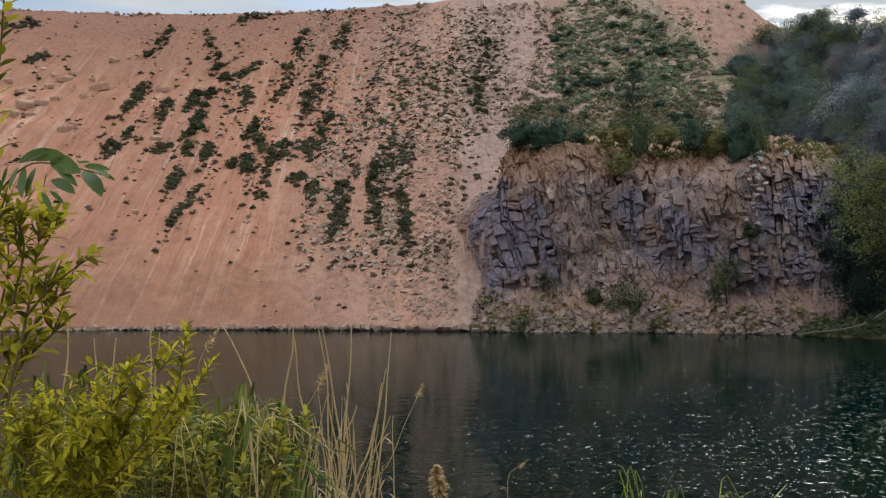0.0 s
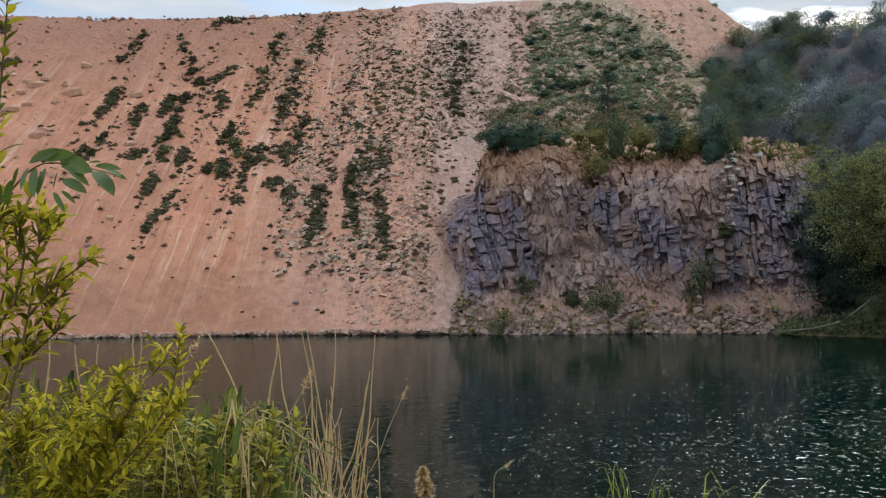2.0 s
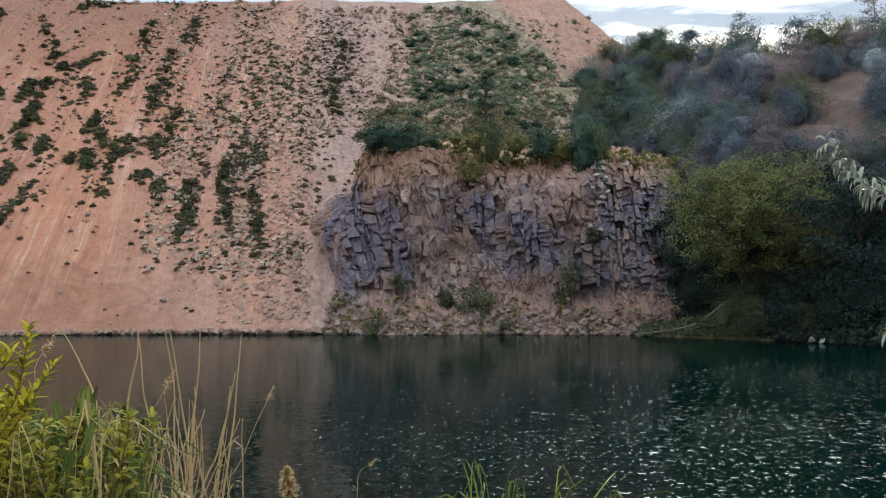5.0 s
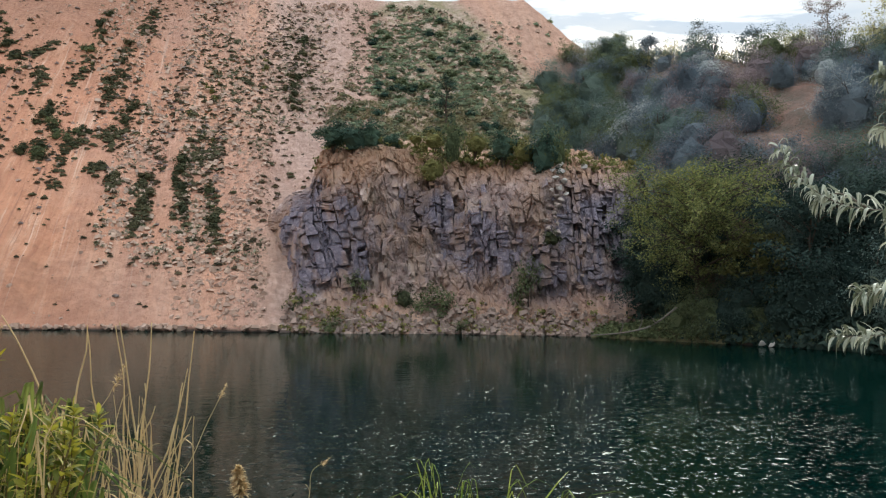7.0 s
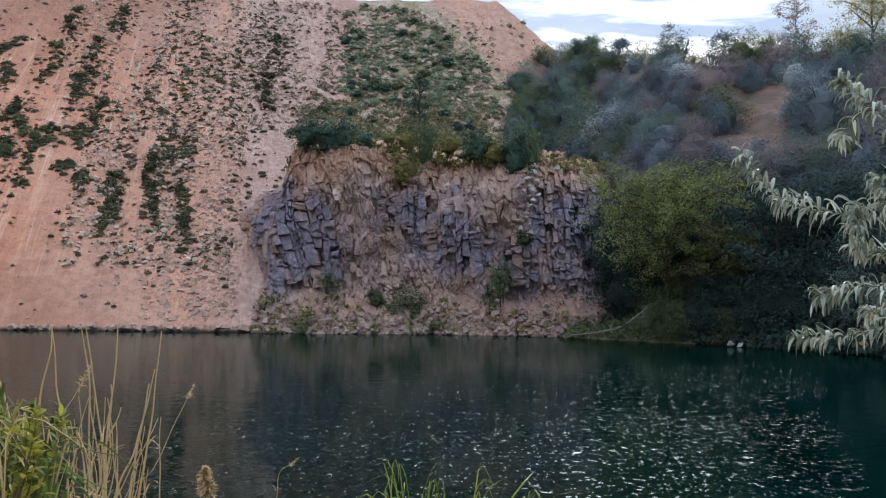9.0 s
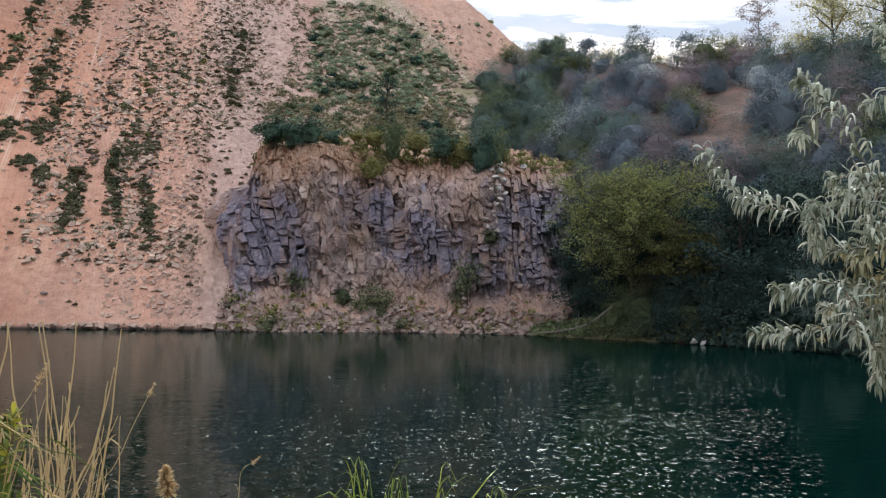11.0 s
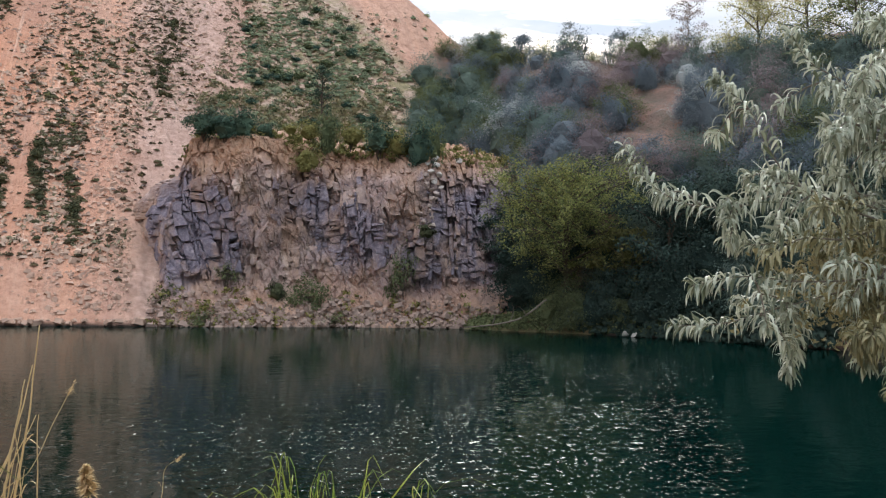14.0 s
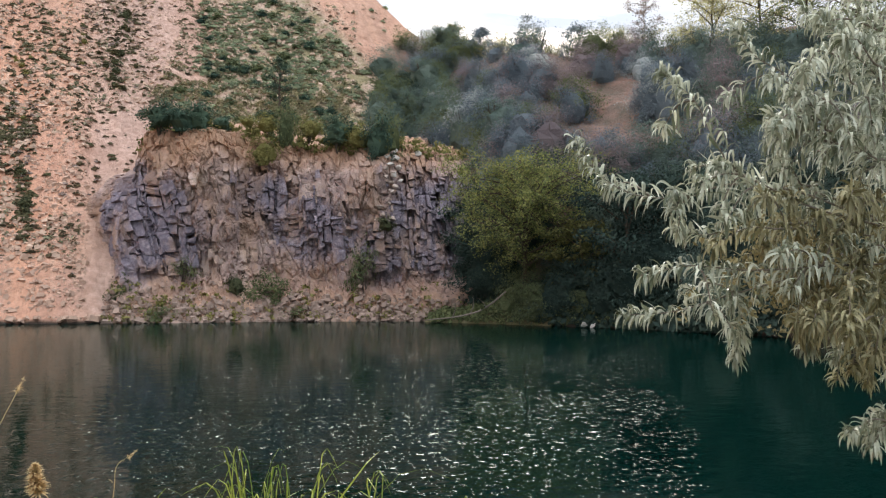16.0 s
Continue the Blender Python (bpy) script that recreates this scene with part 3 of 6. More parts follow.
# ---- the rock cliff ----
# base line of the face, from its buried corner round the front to the wooded bank
CX = [3.4, 2.4, 2.6, 6.0, 12.0, 16.0, 20.0, 23.0, 26.5, 30.0]
CY = [62.0, 55.5, 52.8, 51.6, 50.4, 49.2, 47.9, 47.4, 46.5, 46.0]
CS = [0.0]
for i in range(1, len(CX)):
    CS.append(CS[-1] + math.hypot(CX[i] - CX[i - 1], CY[i] - CY[i - 1]))
TOP_S = [0, 5.5, 8.5, 10.2, 12.4, 15, 19, 23.5, 26.5, 29, 33, 38]
TOP_Z = [9.5, 9.6, 10.6, 12.2, 12.3, 12.1, 11.7, 11.3, 11.6, 11.4, 11.0, 10.5]


def cliff_point(s, h, out=0.0):
    """A point of the cliff's face: s metres along its foot, h metres up, out metres proud."""
    x, y = lerp(s, CS, CX), lerp(s, CS, CY)
    x2, y2 = lerp(s + 0.6, CS, CX), lerp(s + 0.6, CS, CY)
    x1, y1 = lerp(s - 0.6, CS, CX), lerp(s - 0.6, CS, CY)
    tx, ty = x2 - x1, y2 - y1
    ln = math.hypot(tx, ty) or 1
    nx, ny = ty / ln, -tx / ln
    # apron of scree at the foot, then steep, easing to the top
    back = 2.6 * smooth01(h, -1.0, 3.0) + 0.10 * max(0, h - 2.0) + 1.6 * smooth01(h, 9.0, 13.5)
    bulge = 0.9 * math.sin(s * 0.55 + 0.6) * smooth01(h, 1.0, 6.0) + 0.5 * math.sin(s * 0.23 + h * 0.3)
    shift = -1.8 * smooth01(h, 1.5, 6.5) * (1 - smooth01(h, 6.5, 12.5)) * (1 - smooth01(s, 6.0, 13.0))
    o = out + bulge
    return Vector((x + nx * o + shift + 0.22 * back, y + ny * o + 0.97 * back, h))


def darkness(s, h):
    """How far the fresh blue-grey rock shows, against weathered tan."""
    a = math.exp(-(((s - 9.6 - 0.25 * (6 - h)) / 3.6) ** 2 + ((h - 6.2) / 3.6) ** 2))
    b = math.exp(-(((s - 29.6) / 3.4) ** 2 + ((h - 7.5) / 4.5) ** 2))
    c = 0.75 * math.exp(-(((s - 17.5) / 2.0) ** 2 + ((h - 8.2) / 2.0) ** 2))
    d = 0.5 * math.exp(-(((s - 25.0) / 1.6) ** 2 + ((h - 4.0) / 3.0) ** 2))
    e = 0.46 * math.exp(-(((s - 20.5 - 0.5 * (6 - h)) / 3.6) ** 2 + ((h - 6.0) / 3.4) ** 2))
    return min(1.0, 1.15 * max(a, b, c, d, e))


FISSURES = [(10.6, 10.3, 11.8, 6.0, 0.12), (12.7, 8.5, 13.1, 5.0, 0.07), (17.2, 10.5, 17.8, 8.2, 0.06), (20.0, 9.0, 20.3, 7.0, 0.05),
            (22.3, 8.6, 23.0, 6.6, 0.06), (26.6, 10.6, 27.0, 5.4, 0.07), (29.2, 10.2, 28.8, 5.0, 0.09)]


def fissure(s, h):
    """Depth of the long open joints."""
    deep = 0.0
    for s0, h0, s1, h1, w in FISSURES:
        if h1 - 0.4 < h < h0 + 0.4:
            mid = s0 + (s1 - s0) * (h0 - h) / (h0 - h1) + 0.16 * noise.noise(Vector((h * 2.1, s0, 0)))
            deep = max(deep, (1 - smooth01(abs(s - mid), w * 0.5, w * 1.8)) * smooth01(h, h1 - .4, h1 + .4) * (1 - smooth01(h, h0 - .4, h0 + .4)))
    return deep


def facet(s, h, size_s, size_h, seed, jump, tilt):
    """Broken faces: each cell stands at a depth and slant of its own."""
    q = Vector((s / size_s, h / size_h, seed))
    c = noise.voronoi(q)[1][0]
    a = noise.noise(c * 7.31 + Vector((seed, 0, 0)))
    b = noise.noise(c * 5.17 + Vector((0, seed, 3)))
    d = noise.noise(c * 6.43 + Vector((3, 0, seed)))
    return jump * a * 1.6 + tilt * (b * (q.x - c.x) * size_s + d * (q.y - c.y) * size_h) * 1.8


def fracture(s, h, k):
    wob = 0.14 * fbm(s * 0.6, h * 0.6, 12.0, 4)
    s2, h2 = s + wob + 0.05 * h, h + wob * 0.7 + 0.05 * s
    lean = s2 + 0.2 * h2
    da, db = noise.voronoi(Vector((lean / 0.75, h2 / 1.9, 8.5)))[0], noise.voronoi(Vector((lean / 0.36, h2 / 0.75, 3.5)))[0]
    crack = 0.14 * (1 - smooth01(da[1] - da[0], 0.0, 0.10)) + 0.06 * (1 - smooth01(db[1] - db[0], 0.0, 0.16))
    f = -crack + facet(s2, h2, 0.75, 2.3, 0.5, 0.26, 0.2) + facet(s2, h2, 0.36, 0.85, 2.5, 0.13, 0.22) + facet(s2, h2, 0.15, 0.3, 4.5, 0.035, 0.3)
    return f * (0.4 + 0.6 * k) + 0.7 * fbm(s * 0.28, h * 0.22, 4.0, 4) - 0.4 * smooth01(darkness(s, h), 0.3, 0.5) - 0.45 * fissure(s, h)


def rock_cliff():
    ns, nh = 600, 290
    S = np.concatenate([np.linspace(0, 7.5, 60)[:-1], np.linspace(7.5, CS[-1], ns - 59)])
    pts = np.zeros((nh + 16, ns, 3))
    dark = np.zeros(pts.shape[:2])
    for j, s in enumerate(S):
        top = lerp(s, TOP_S, TOP_Z) + 0.35 * fbm(s * 0.8, 1.0, 0, 4)
        for i in range(nh):
            h = -0.8 + (top + 0.8) * i / (nh - 1)
            k = smooth01(h, 1.2, 3.2)
            pts[i, j] = cliff_point(s, h, fracture(s, h, k))
            dark[i, j] = darkness(s, h)
        rim = Vector(pts[nh - 1, j])
        inward = Vector((0.5, 1, 0)).normalized()
        for i in range(16):
            u = (i + 1) / 16
            q = rim + inward * (u * 17)
            q.z = rim.z + 3.4 * u + 0.5 * fbm(q.x * 0.5, q.y * 0.5, 0, 4) * min(1, u * 4) - 5.0 * smooth01(u, 0.85, 1)
            pts[nh + i, j] = q
            dark[nh + i, j] = 0.05
    me = grid_mesh("rock_face", pts, ROCK, smooth=False)
    at = me.attributes.new("dark_rock", "FLOAT", "POINT")
    at.data.foreach_set("value", dark.reshape(-1).astype(np.float32))
    root = tagged(new("rock_cliff"), "jointed quarry cliff of blue-grey and rust-stained tan rock above the water", "cliff", kind="structure")
    part("rock_face", me, root)
    return root


CLIFF = rock_cliff()


def cliff_seat(a, b, out=0.0):
    """The place on the cliff's face in that direction of the first view."""
    d = 51.0
    for _ in range(8):
        p = first(a, b, d)
        q = cliff_point(lerp(p.x, CX, CS), p.z, out)
        d += 0.8 * (q.y - p.y)
    return first(a, b, d)


# ---- plants of the far side ----
def seat(a, b, view=first):
    """The place on the far slope in that direction of the first or last view."""
    v = view(a, b, 1.0) - view(0, 0, 0.0)
    return spot(math.degrees(math.atan2(v.x, v.y)), math.degrees(math.atan2(v.z, math.hypot(v.x, v.y))))


def bush(seed, bark, leaf, wide=0.55, clumps=26, leaves=34, size=0.04, ragged=0.3, stalks=6):
    """A shrub one metre high: stalks from one foot, clumps of leaves at their ends."""
    p = Plant(seed)
    r = p.r
    ends = []
    for k in range(stalks):
        w = 2 * math.pi * (k + r.random()) / stalks
        tip = Vector((math.cos(w) * wide * r.uniform(.3, .8), math.sin(w) * wide * r.uniform(.3, .8), r.uniform(.3, .95)))
        mid = tip * 0.5 + Vector((0, 0, 0.1))
        pts = p.stem(curve_points([(0, 0, -0.5), mid, tip], 5), 0.02, 0.006, 4)
        ends.append(tip)
        for _ in range(2):
            q = pts[r.choice((2, 3, 4))]
            e = q + Vector((r.uniform(-1, 1) * wide, r.uniform(-1, 1) * wide, r.uniform(-.1, .5))) * 0.5
            p.stem([q, (q + e) / 2 + Vector((0, 0, .03)), e], 0.01, 0.004, 3)
            ends.append(e)
    for _ in range(clumps):
        w, u = r.uniform(0, 2 * math.pi), r.uniform(0.02, 1) ** 1.25
        rad = wide * math.sqrt(1 - (u - 0.35) ** 2 / 0.5) if (u - .35) ** 2 < 0.5 else 0.1
        rad *= r.uniform(0.4, 1.0 + ragged * 0.5)
        ends.append(Vector((math.cos(w) * rad, math.sin(w) * rad, u * r.uniform(0.85, 1 + ragged * 0.4))))
    for e in ends:
        e.z = max(e.z, 0.06)
        p.tuft(e, leaves, r.uniform(0.05, 0.1) * (1 + ragged), size, 0.7, (0, 0, 0.3))
    if ragged < 0.75:
        p.core((0, 0, 0.36), wide * 0.66, 0.4)
    return p.done("shrub", bark, leaf, "stalk", "foliage")


def variants(name, label, category, specs):
    """Shrubs of one kind, kept as first copies to be placed later."""
    out = []
    for seed, bark, leaf, kw in specs:
        ob = bush(seed, bark, leaf, **kw)
        ob.name = name
        tagged(ob, label, category)
        out.append(ob)
    return out


class Nursery:
    """Places shrubs of a kind: the first plantings use the built ones, later ones are copies."""

    def __init__(self, kinds, group):
        self.kinds, self.used, self.group = kinds, set(), group

    def plant(self, at, high, wide, rng, which=None, lean=0.0):
        k = rng.randrange(len(self.kinds)) if which is None else which
        src = self.kinds[k]
        m = Matrix.LocRotScale(at, Euler((lean + rng.uniform(-.1, .1), rng.uniform(-.12, .12), rng.uniform(0, 6.28))), (wide, wide, high))
        if k not in self.used:
            self.used.add(k)
            src.matrix_basis = m
            return tagged(src, group=self.group)
        ob = src
        made = {}
        for o in (ob, *ob.children_recursive):
            made[o] = o.copy()
            scene.collection.objects.link(made[o])
            made[o].parent = made.get(o.parent, o.parent)
        made[ob].matrix_basis = m
        return made[ob]


rng = random.Random(11)
slope_kinds = Nursery(variants("slope_shrub", "low dark green shrub rooted in the bare clay slope", "shrub", [
    (21, BARK, LEAF_DARK, dict(wide=0.7, clumps=16, leaves=20, size=0.075)),
    (22, BARK, LEAF_GREEN, dict(wide=0.75, clumps=14, leaves=20, size=0.08, ragged=0.6)),
    (23, BARK, LEAF_DARK, dict(wide=0.6, clumps=16, leaves=20, size=0.075, ragged=0.5))]), "shrubs on the clay slope")
olive_kinds = Nursery(variants("slope_shrub", "small dull olive-brown shrub rooted in the bare clay slope", "shrub", [
    (28, BARK, LEAF_DUSTY, dict(wide=0.75, clumps=15, leaves=22, size=0.075, ragged=0.6)),
    (29, BARK, LEAF_DARK, dict(wide=0.7, clumps=14, leaves=20, size=0.075, ragged=0.6))]), "shrubs on the clay slope")
grey_kinds = Nursery(variants("slope_shrub", "low grey-green wormwood shrub on the stony slope", "shrub", [
    (24, BARK, LEAF_WORM, dict(wide=0.7, clumps=14, leaves=20, size=0.07, ragged=0.6)),
    (25, BARK, LEAF_OLIVE, dict(wide=0.7, clumps=14, leaves=20, size=0.07, ragged=0.6))]), "shrubs on the clay slope")

# streaks of shrubs down the clay: right and up of the upper end, of the lower end, half width
DEEP = [(-422, 384, -387, 286, 8), (-414, 280, -466, 160, 11), (-331, 235, -354, 131, 15), (-280, 186, -296, 158, 14), (-120, 151, -119, 57, 8), (-241, 390, -278, 312, 9),
        (-432, 286, -448, 261, 6), (-76, 102, -66, 24, 7)]
OLIVE = [(-479, 398, -526, 348, 10), (-542, 228, -607, 167, 13), (-173, 396, -189, 361, 11), (-215, 338, -225, 283, 8), (-202, 248, -215, 186, 14), (-238, 277, -241, 251, 8),
         (-487, 262, -503, 231, 8), (-183, 125, -183, 73, 10), (76, 374, 62, 231, 17), (-542, 273, -571, 244, 7), (-529, 293, -542, 277, 7), (-735, 404, -748, 394, 9), (-712, 347, -726, 338, 8)]
BROWN = [(-322, 330, -357, 316, 8), (-348, 290, -354, 257, 8), (-432, 121, -487, 44, 7), (-467, 141, -487, 108, 5), (-228, 121, -234, 95, 6), (-302, 186, -325, 83, 5),
         (-319, 419, -364, 403, 8), (-416, 193, -425, 167, 5), (-60, 173, -98, 154, 13), (-254, 134, -260, 121, 7), (-234, 199, -241, 173, 7), (-183, 70, -196, 31, 8), (-493, 189, -509, 173, 8)]
GREY = [(-76, 374, -76, 225, 18), (-43, 361, -34, 251, 13), (-105, 231, -89, 154, 16), (-1, 367, 5, 231, 16), (-267, 309, -293, 277, 6)]


def along(streak, r, loose=1.0):
    """A place somewhere on a streak, thicker in its middle and frayed at its ends."""
    a0, b0, a1, b1, hw = streak
    v = r.random()
    u = r.gauss(0, 0.5) * hw * loose * (1.15 - 1.1 * abs(v - 0.5))
    return a0 + (a1 - a0) * v + u, min(428, b0 + (b1 - b0) * v + r.gauss(0, 2))


for streaks, kinds, thin, lo, hi in ((DEEP, slope_kinds, 36, 0.22, 0.85), (OLIVE, olive_kinds, 46, 0.2, 0.65), (BROWN, olive_kinds, 90, 0.16, 0.34), (GREY, grey_kinds, 130, 0.2, 0.5)):
    for streak in streaks:
        a0, b0, a1, b1, hw = streak
        for _ in range(max(4, round(hw * math.hypot(a1 - a0, b1 - b0) * 2 / thin / 2))):
            a, b = along(streak, rng, 1.35)
            if noise.noise(Vector((a * 0.09, b * 0.09, 21.0))) < -0.18:
                continue
            p = seat(a, b)
            k = lo + (hi - lo) * rng.random() ** 1.6
            kinds.plant(p - Vector((0, 0, 0.05)), 1.0 * k, 1.05 * k, rng)


def scatter(name, label, category, leaf, count, where, size, leaves, seed):
    """Low plants too many to count, as one mesh."""
    p = Plant(seed)
    for _ in range(count):
        c = where(p.r)
        if c is None:
            continue
        k = p.r.uniform(0.5, 1.5)
        p.tuft(c + Vector((0, 0, 0.10 * k)), leaves, 0.15 * k * size, 0.15 * size, 0.6)
    ob = new(name, mesh_from(name, p.lv, p.lf, leaf))
    return tagged(ob, label, category, kind="stuff")


def cushions(name, label, leaf, count, where, lo, hi, seed):
    """Low rounded weeds, too many to count: lumpy domes with a few leaves standing out."""
    p = Plant(seed)
    r = p.r
    for _ in range(count):
        c = where(r)
        if c is None:
            continue
        k = lo + (hi - lo) * r.random() ** 1.6
        base = len(p.lv)
        n = 7
        turn = r.uniform(0, 6.28)
        for rad, z in ((1.0, -0.25), (0.85, 0.12), (0.45, 0.4)):
            for j in range(n):
                w = turn + 2 * math.pi * j / n
                q = rad * k * r.uniform(0.72, 1.2)
                p.lv.append(c + Vector((math.cos(w) * q * 1.15, math.sin(w) * q, z * k * r.uniform(0.8, 1.25))))
        p.lv.append(c + Vector((r.uniform(-.2, .2) * k, 0, 0.5 * k)))
        for i in range(2):
            for j in range(n):
                t = (j + 1) % n
                p.lf.append((base + i * n + j, base + i * n + t, base + (i + 1) * n + t, base + (i + 1) * n + j))
        for j in range(n):
            p.lf.append((base + 2 * n + j, base + 2 * n + (j + 1) % n, base + 3 * n))
        p.tuft(c + Vector((0, 0, 0.35 * k)), 11, 0.55 * k, 0.3 * k, 0.6)
    return tagged(new(name, mesh_from(name, p.lv, p.lf, leaf)), label, "weeds", kind="stuff")


def on_clay(r):
    for _ in range(20):
        a = r.gauss(-60, 200) if r.random() < 0.8 else r.uniform(-900, 110)
        b = r.uniform(-120, 425)
        if a > 160 or a < -1000:
            continue
        keep = 0.03 + 0.97 * smooth01(b, -20, 190)
        streaky = smooth01(noise.noise(Vector((a * 0.028 - b * 0.007, b * 0.004, 5.0))), -0.05, 0.3)
        if a > 20 and b < 60:
            continue
        if r.random() < keep * (0.06 + 0.94 * streaky):
            return seat(a, b)
    return None


def by_patches(r):
    """Weeds trailing below and around the shrub streaks."""
    streak = r.choice(ALL_STREAKS)
    a, b = along(streak, r, 2.0)
    if r.random() < 0.4:
        # strung out downhill below the streak
        down = abs(r.gauss(0, 0.5))
        a, b = a + (streak[2] - streak[0]) * down, b + (streak[3] - streak[1]) * down
    return seat(a, min(428, max(-100, b)))


ALL_STREAKS = DEEP + OLIVE + BROWN + GREY


def on_upper(r, left, green):
    """The overgrown slope above the cliff, between the bare gully and the bare dome."""
    for _ in range(40):
        a, b = r.uniform(100, 570), 190 + 255 * r.random() ** 1.15
        edge = lerp(b, [190, 215, 300, 440], [112, 116, 158, 165]) + left
        if a < edge + 12 * noise.noise(Vector((b * 0.06, 0, 1.0))):
            continue
        if b > 424 - (a - 364) * 0.72 + 14 * noise.noise(Vector((a * 0.05, 0, 6.0))) and a > 360 and r.random() < 0.93:
            continue
        n = noise.noise(Vector((a * 0.045, b * 0.1, 2.0))) + 0.6 * noise.noise(Vector((a * 0.015, b * 0.035, 4.0)))
        heart = smooth01(a, 150, 230) * (1 - smooth01(a, 380, 470)) * smooth01(b, 235, 290) * (1 - smooth01(b, 385, 430))
        if n > 0.12 - (0.42 * heart if green else 0.25) + 0.12 * smooth01(a, 400, 460):
            return seat(a, b)
    return None


def on_green(r):
    return on_upper(r, 34, True)


def on_brown(r):
    return on_upper(r, 0, False)


def on_grass(r):
    """The lower, grassy part of that slope."""
    for _ in range(20):
        a, b = r.uniform(120, 470), 195 + 110 * r.random() ** 1.5
        if noise.noise(Vector((a * 0.03, b * 0.06, 12.0))) > -0.25 + 0.5 * smooth01(b, 240, 300):
            return seat(a, b)
    return None


def on_gravel(r):
    for _ in range(20):
        a, b = r.uniform(-260, 480), r.uniform(-40, 430)
        if a > 20 and b < 200:
            continue
        if noise.noise(Vector((a * 0.02 - b * 0.004, b * 0.006, 15.0))) > -0.15:
            return seat(a, b)
    return None


cushions("dark_tufts", "small dark weeds scattered in streaks over the clay slope", LEAF_WEED, 1900, on_clay, 0.06, 0.28, 31)
cushions("trailing_weeds", "dark green weeds trailing round the shrub patches", LEAF_DUSTY, 3400, by_patches, 0.07, 0.36, 37)
cushions("dry_tufts", "small brown dry weeds scattered over the clay slope", LEAF_DRY, 500, on_clay, 0.08, 0.28, 32)
scatter("grey_weeds", "grey-green weeds on the stony part of the slope", "weeds", LEAF_WORM, 700, on_gravel, 0.8, 9, 38)
cushions("brown_weeds", "dark withered weeds on the stony part of the slope", LEAF_WEED, 900, on_gravel, 0.08, 0.3, 39)
cushions("slope_scrub", "low green scrub covering the slope above the cliff", LEAF_SCRUB, 2300, on_green, 0.1, 0.46, 33)
cushions("brown_scrub", "low withered brown scrub on the slope above the cliff", LEAF_DUSTSCRUB, 1300, on_brown, 0.1, 0.36, 40)
scatter("slope_grass", "olive grass on the lower slope above the cliff", "grass", LEAF_STRAWGRASS, 1700, on_grass, 0.8, 12, 34)
scatter("pale_scrub", "pale grey-green weeds between the scrub above the cliff", "weeds", LEAF_WORM, 1500, on_brown, 0.75, 10, 49)
green_kinds = Nursery(variants("hill_shrub", "rounded green shrub on the slope above the cliff", "shrub", [
    (26, BARK, LEAF_GREEN, dict(wide=0.75, clumps=18, leaves=22, size=0.07)),
    (27, BARK, LEAF_TEAL, dict(wide=0.75, clumps=18, leaves=22, size=0.07))]), "shrubs above the cliff")
for _ in range(90):
    p = on_green(rng)
    if p:
        k = rng.uniform(0.35, 0.9)
        green_kinds.plant(p - Vector((0, 0, 0.05)), 0.9 * k, 1.15 * k, rng)


def stones(name, label, mat, count, where, lo, hi, seed):
    r = random.Random(seed)
    V, F = [], []
    for _ in range(count):
        c = where(r)
        if c is None:
            continue
        s = lo + (hi - lo) * r.random() ** 2.5
        sx, sy, sz = s * r.uniform(.7, 1.5), s * r.uniform(.6, 1.1), s * r.uniform(.4, .8)
        t = Euler((r.uniform(-.5, .5), r.uniform(-.5, .5), r.uniform(0, 6.28))).to_matrix()
        q = len(V)
        for dx, dy, dz in ((-1, -1, -1), (1, -1, -1), (1, 1, -1), (-1, 1, -1), (-1, -1, 1), (1, -1, 1), (1, 1, 1), (-1, 1, 1)):
            k = 1 if dz < 0 else 0.7
            v = t @ Vector((dx * sx * k * r.uniform(.6, 1), dy * sy * k * r.uniform(.6, 1), dz * sz * r.uniform(.7, 1)))
            V.append(c + v * 0.5)
        F += [(q, q + 3, q + 2, q + 1), (q + 4, q + 5, q + 6, q + 7), (q, q + 1, q + 5, q + 4), (q + 1, q + 2, q + 6, q + 5), (q + 2, q + 3, q + 7, q + 6), (q + 3, q, q + 4, q + 7)]
    return tagged(new(name, mesh_from(name, V, F, mat)), label, "stones", kind="stuff")


def stony_clay(r):
    """Mostly on the gravelly side and high up; the clay below is nearly clean."""
    for _ in range(20):
        a = r.gauss(20, 170) if r.random() < 0.8 else r.uniform(-950, 100)
        b = r.uniform(-125, 430)
        if not -1000 < a < 480 or (a > 25 and b < 200):
            continue
        if r.random() < 0.08 + 0.92 * max(smooth01(b, 60, 260) * 0.6, smooth01(a, -190, -20)):
            return seat(a, b)
    return None


def shore(r):
    az = r.uniform(-34, 2.0)
    p = spot(az, -1.9)
    return p + Vector((0, r.uniform(-0.3, 0.6), r.uniform(-0.05, 0.15)))


def cliff_foot(r):
    s = r.uniform(8, 31)
    h = abs(r.gauss(0, 0.8))
    return cliff_point(s, h, 0.25 + r.uniform(-.1, .25))


stones("scree", "loose tan stones strewn down the clay slope", STONE, 5200, stony_clay, 0.08, 0.5, 41)
stones("gravel_stones", "pale broken stones on the gravelly part of the slope", GRAVEL_STONE, 4200, on_gravel, 0.1, 0.62, 44)
stones("scrub_stones", "pale stones showing through the scrub above the cliff", GRAVEL_STONE, 900, on_green, 0.15, 0.7, 45)
stones("shore_stones", "small stones and clods along the water's edge", STONE, 500, shore, 0.15, 0.6, 42)
stones("cliff_scree", "broken rubble piled along the cliff's foot", GREY_STONE, 2200, cliff_foot, 0.08, 0.5, 43)


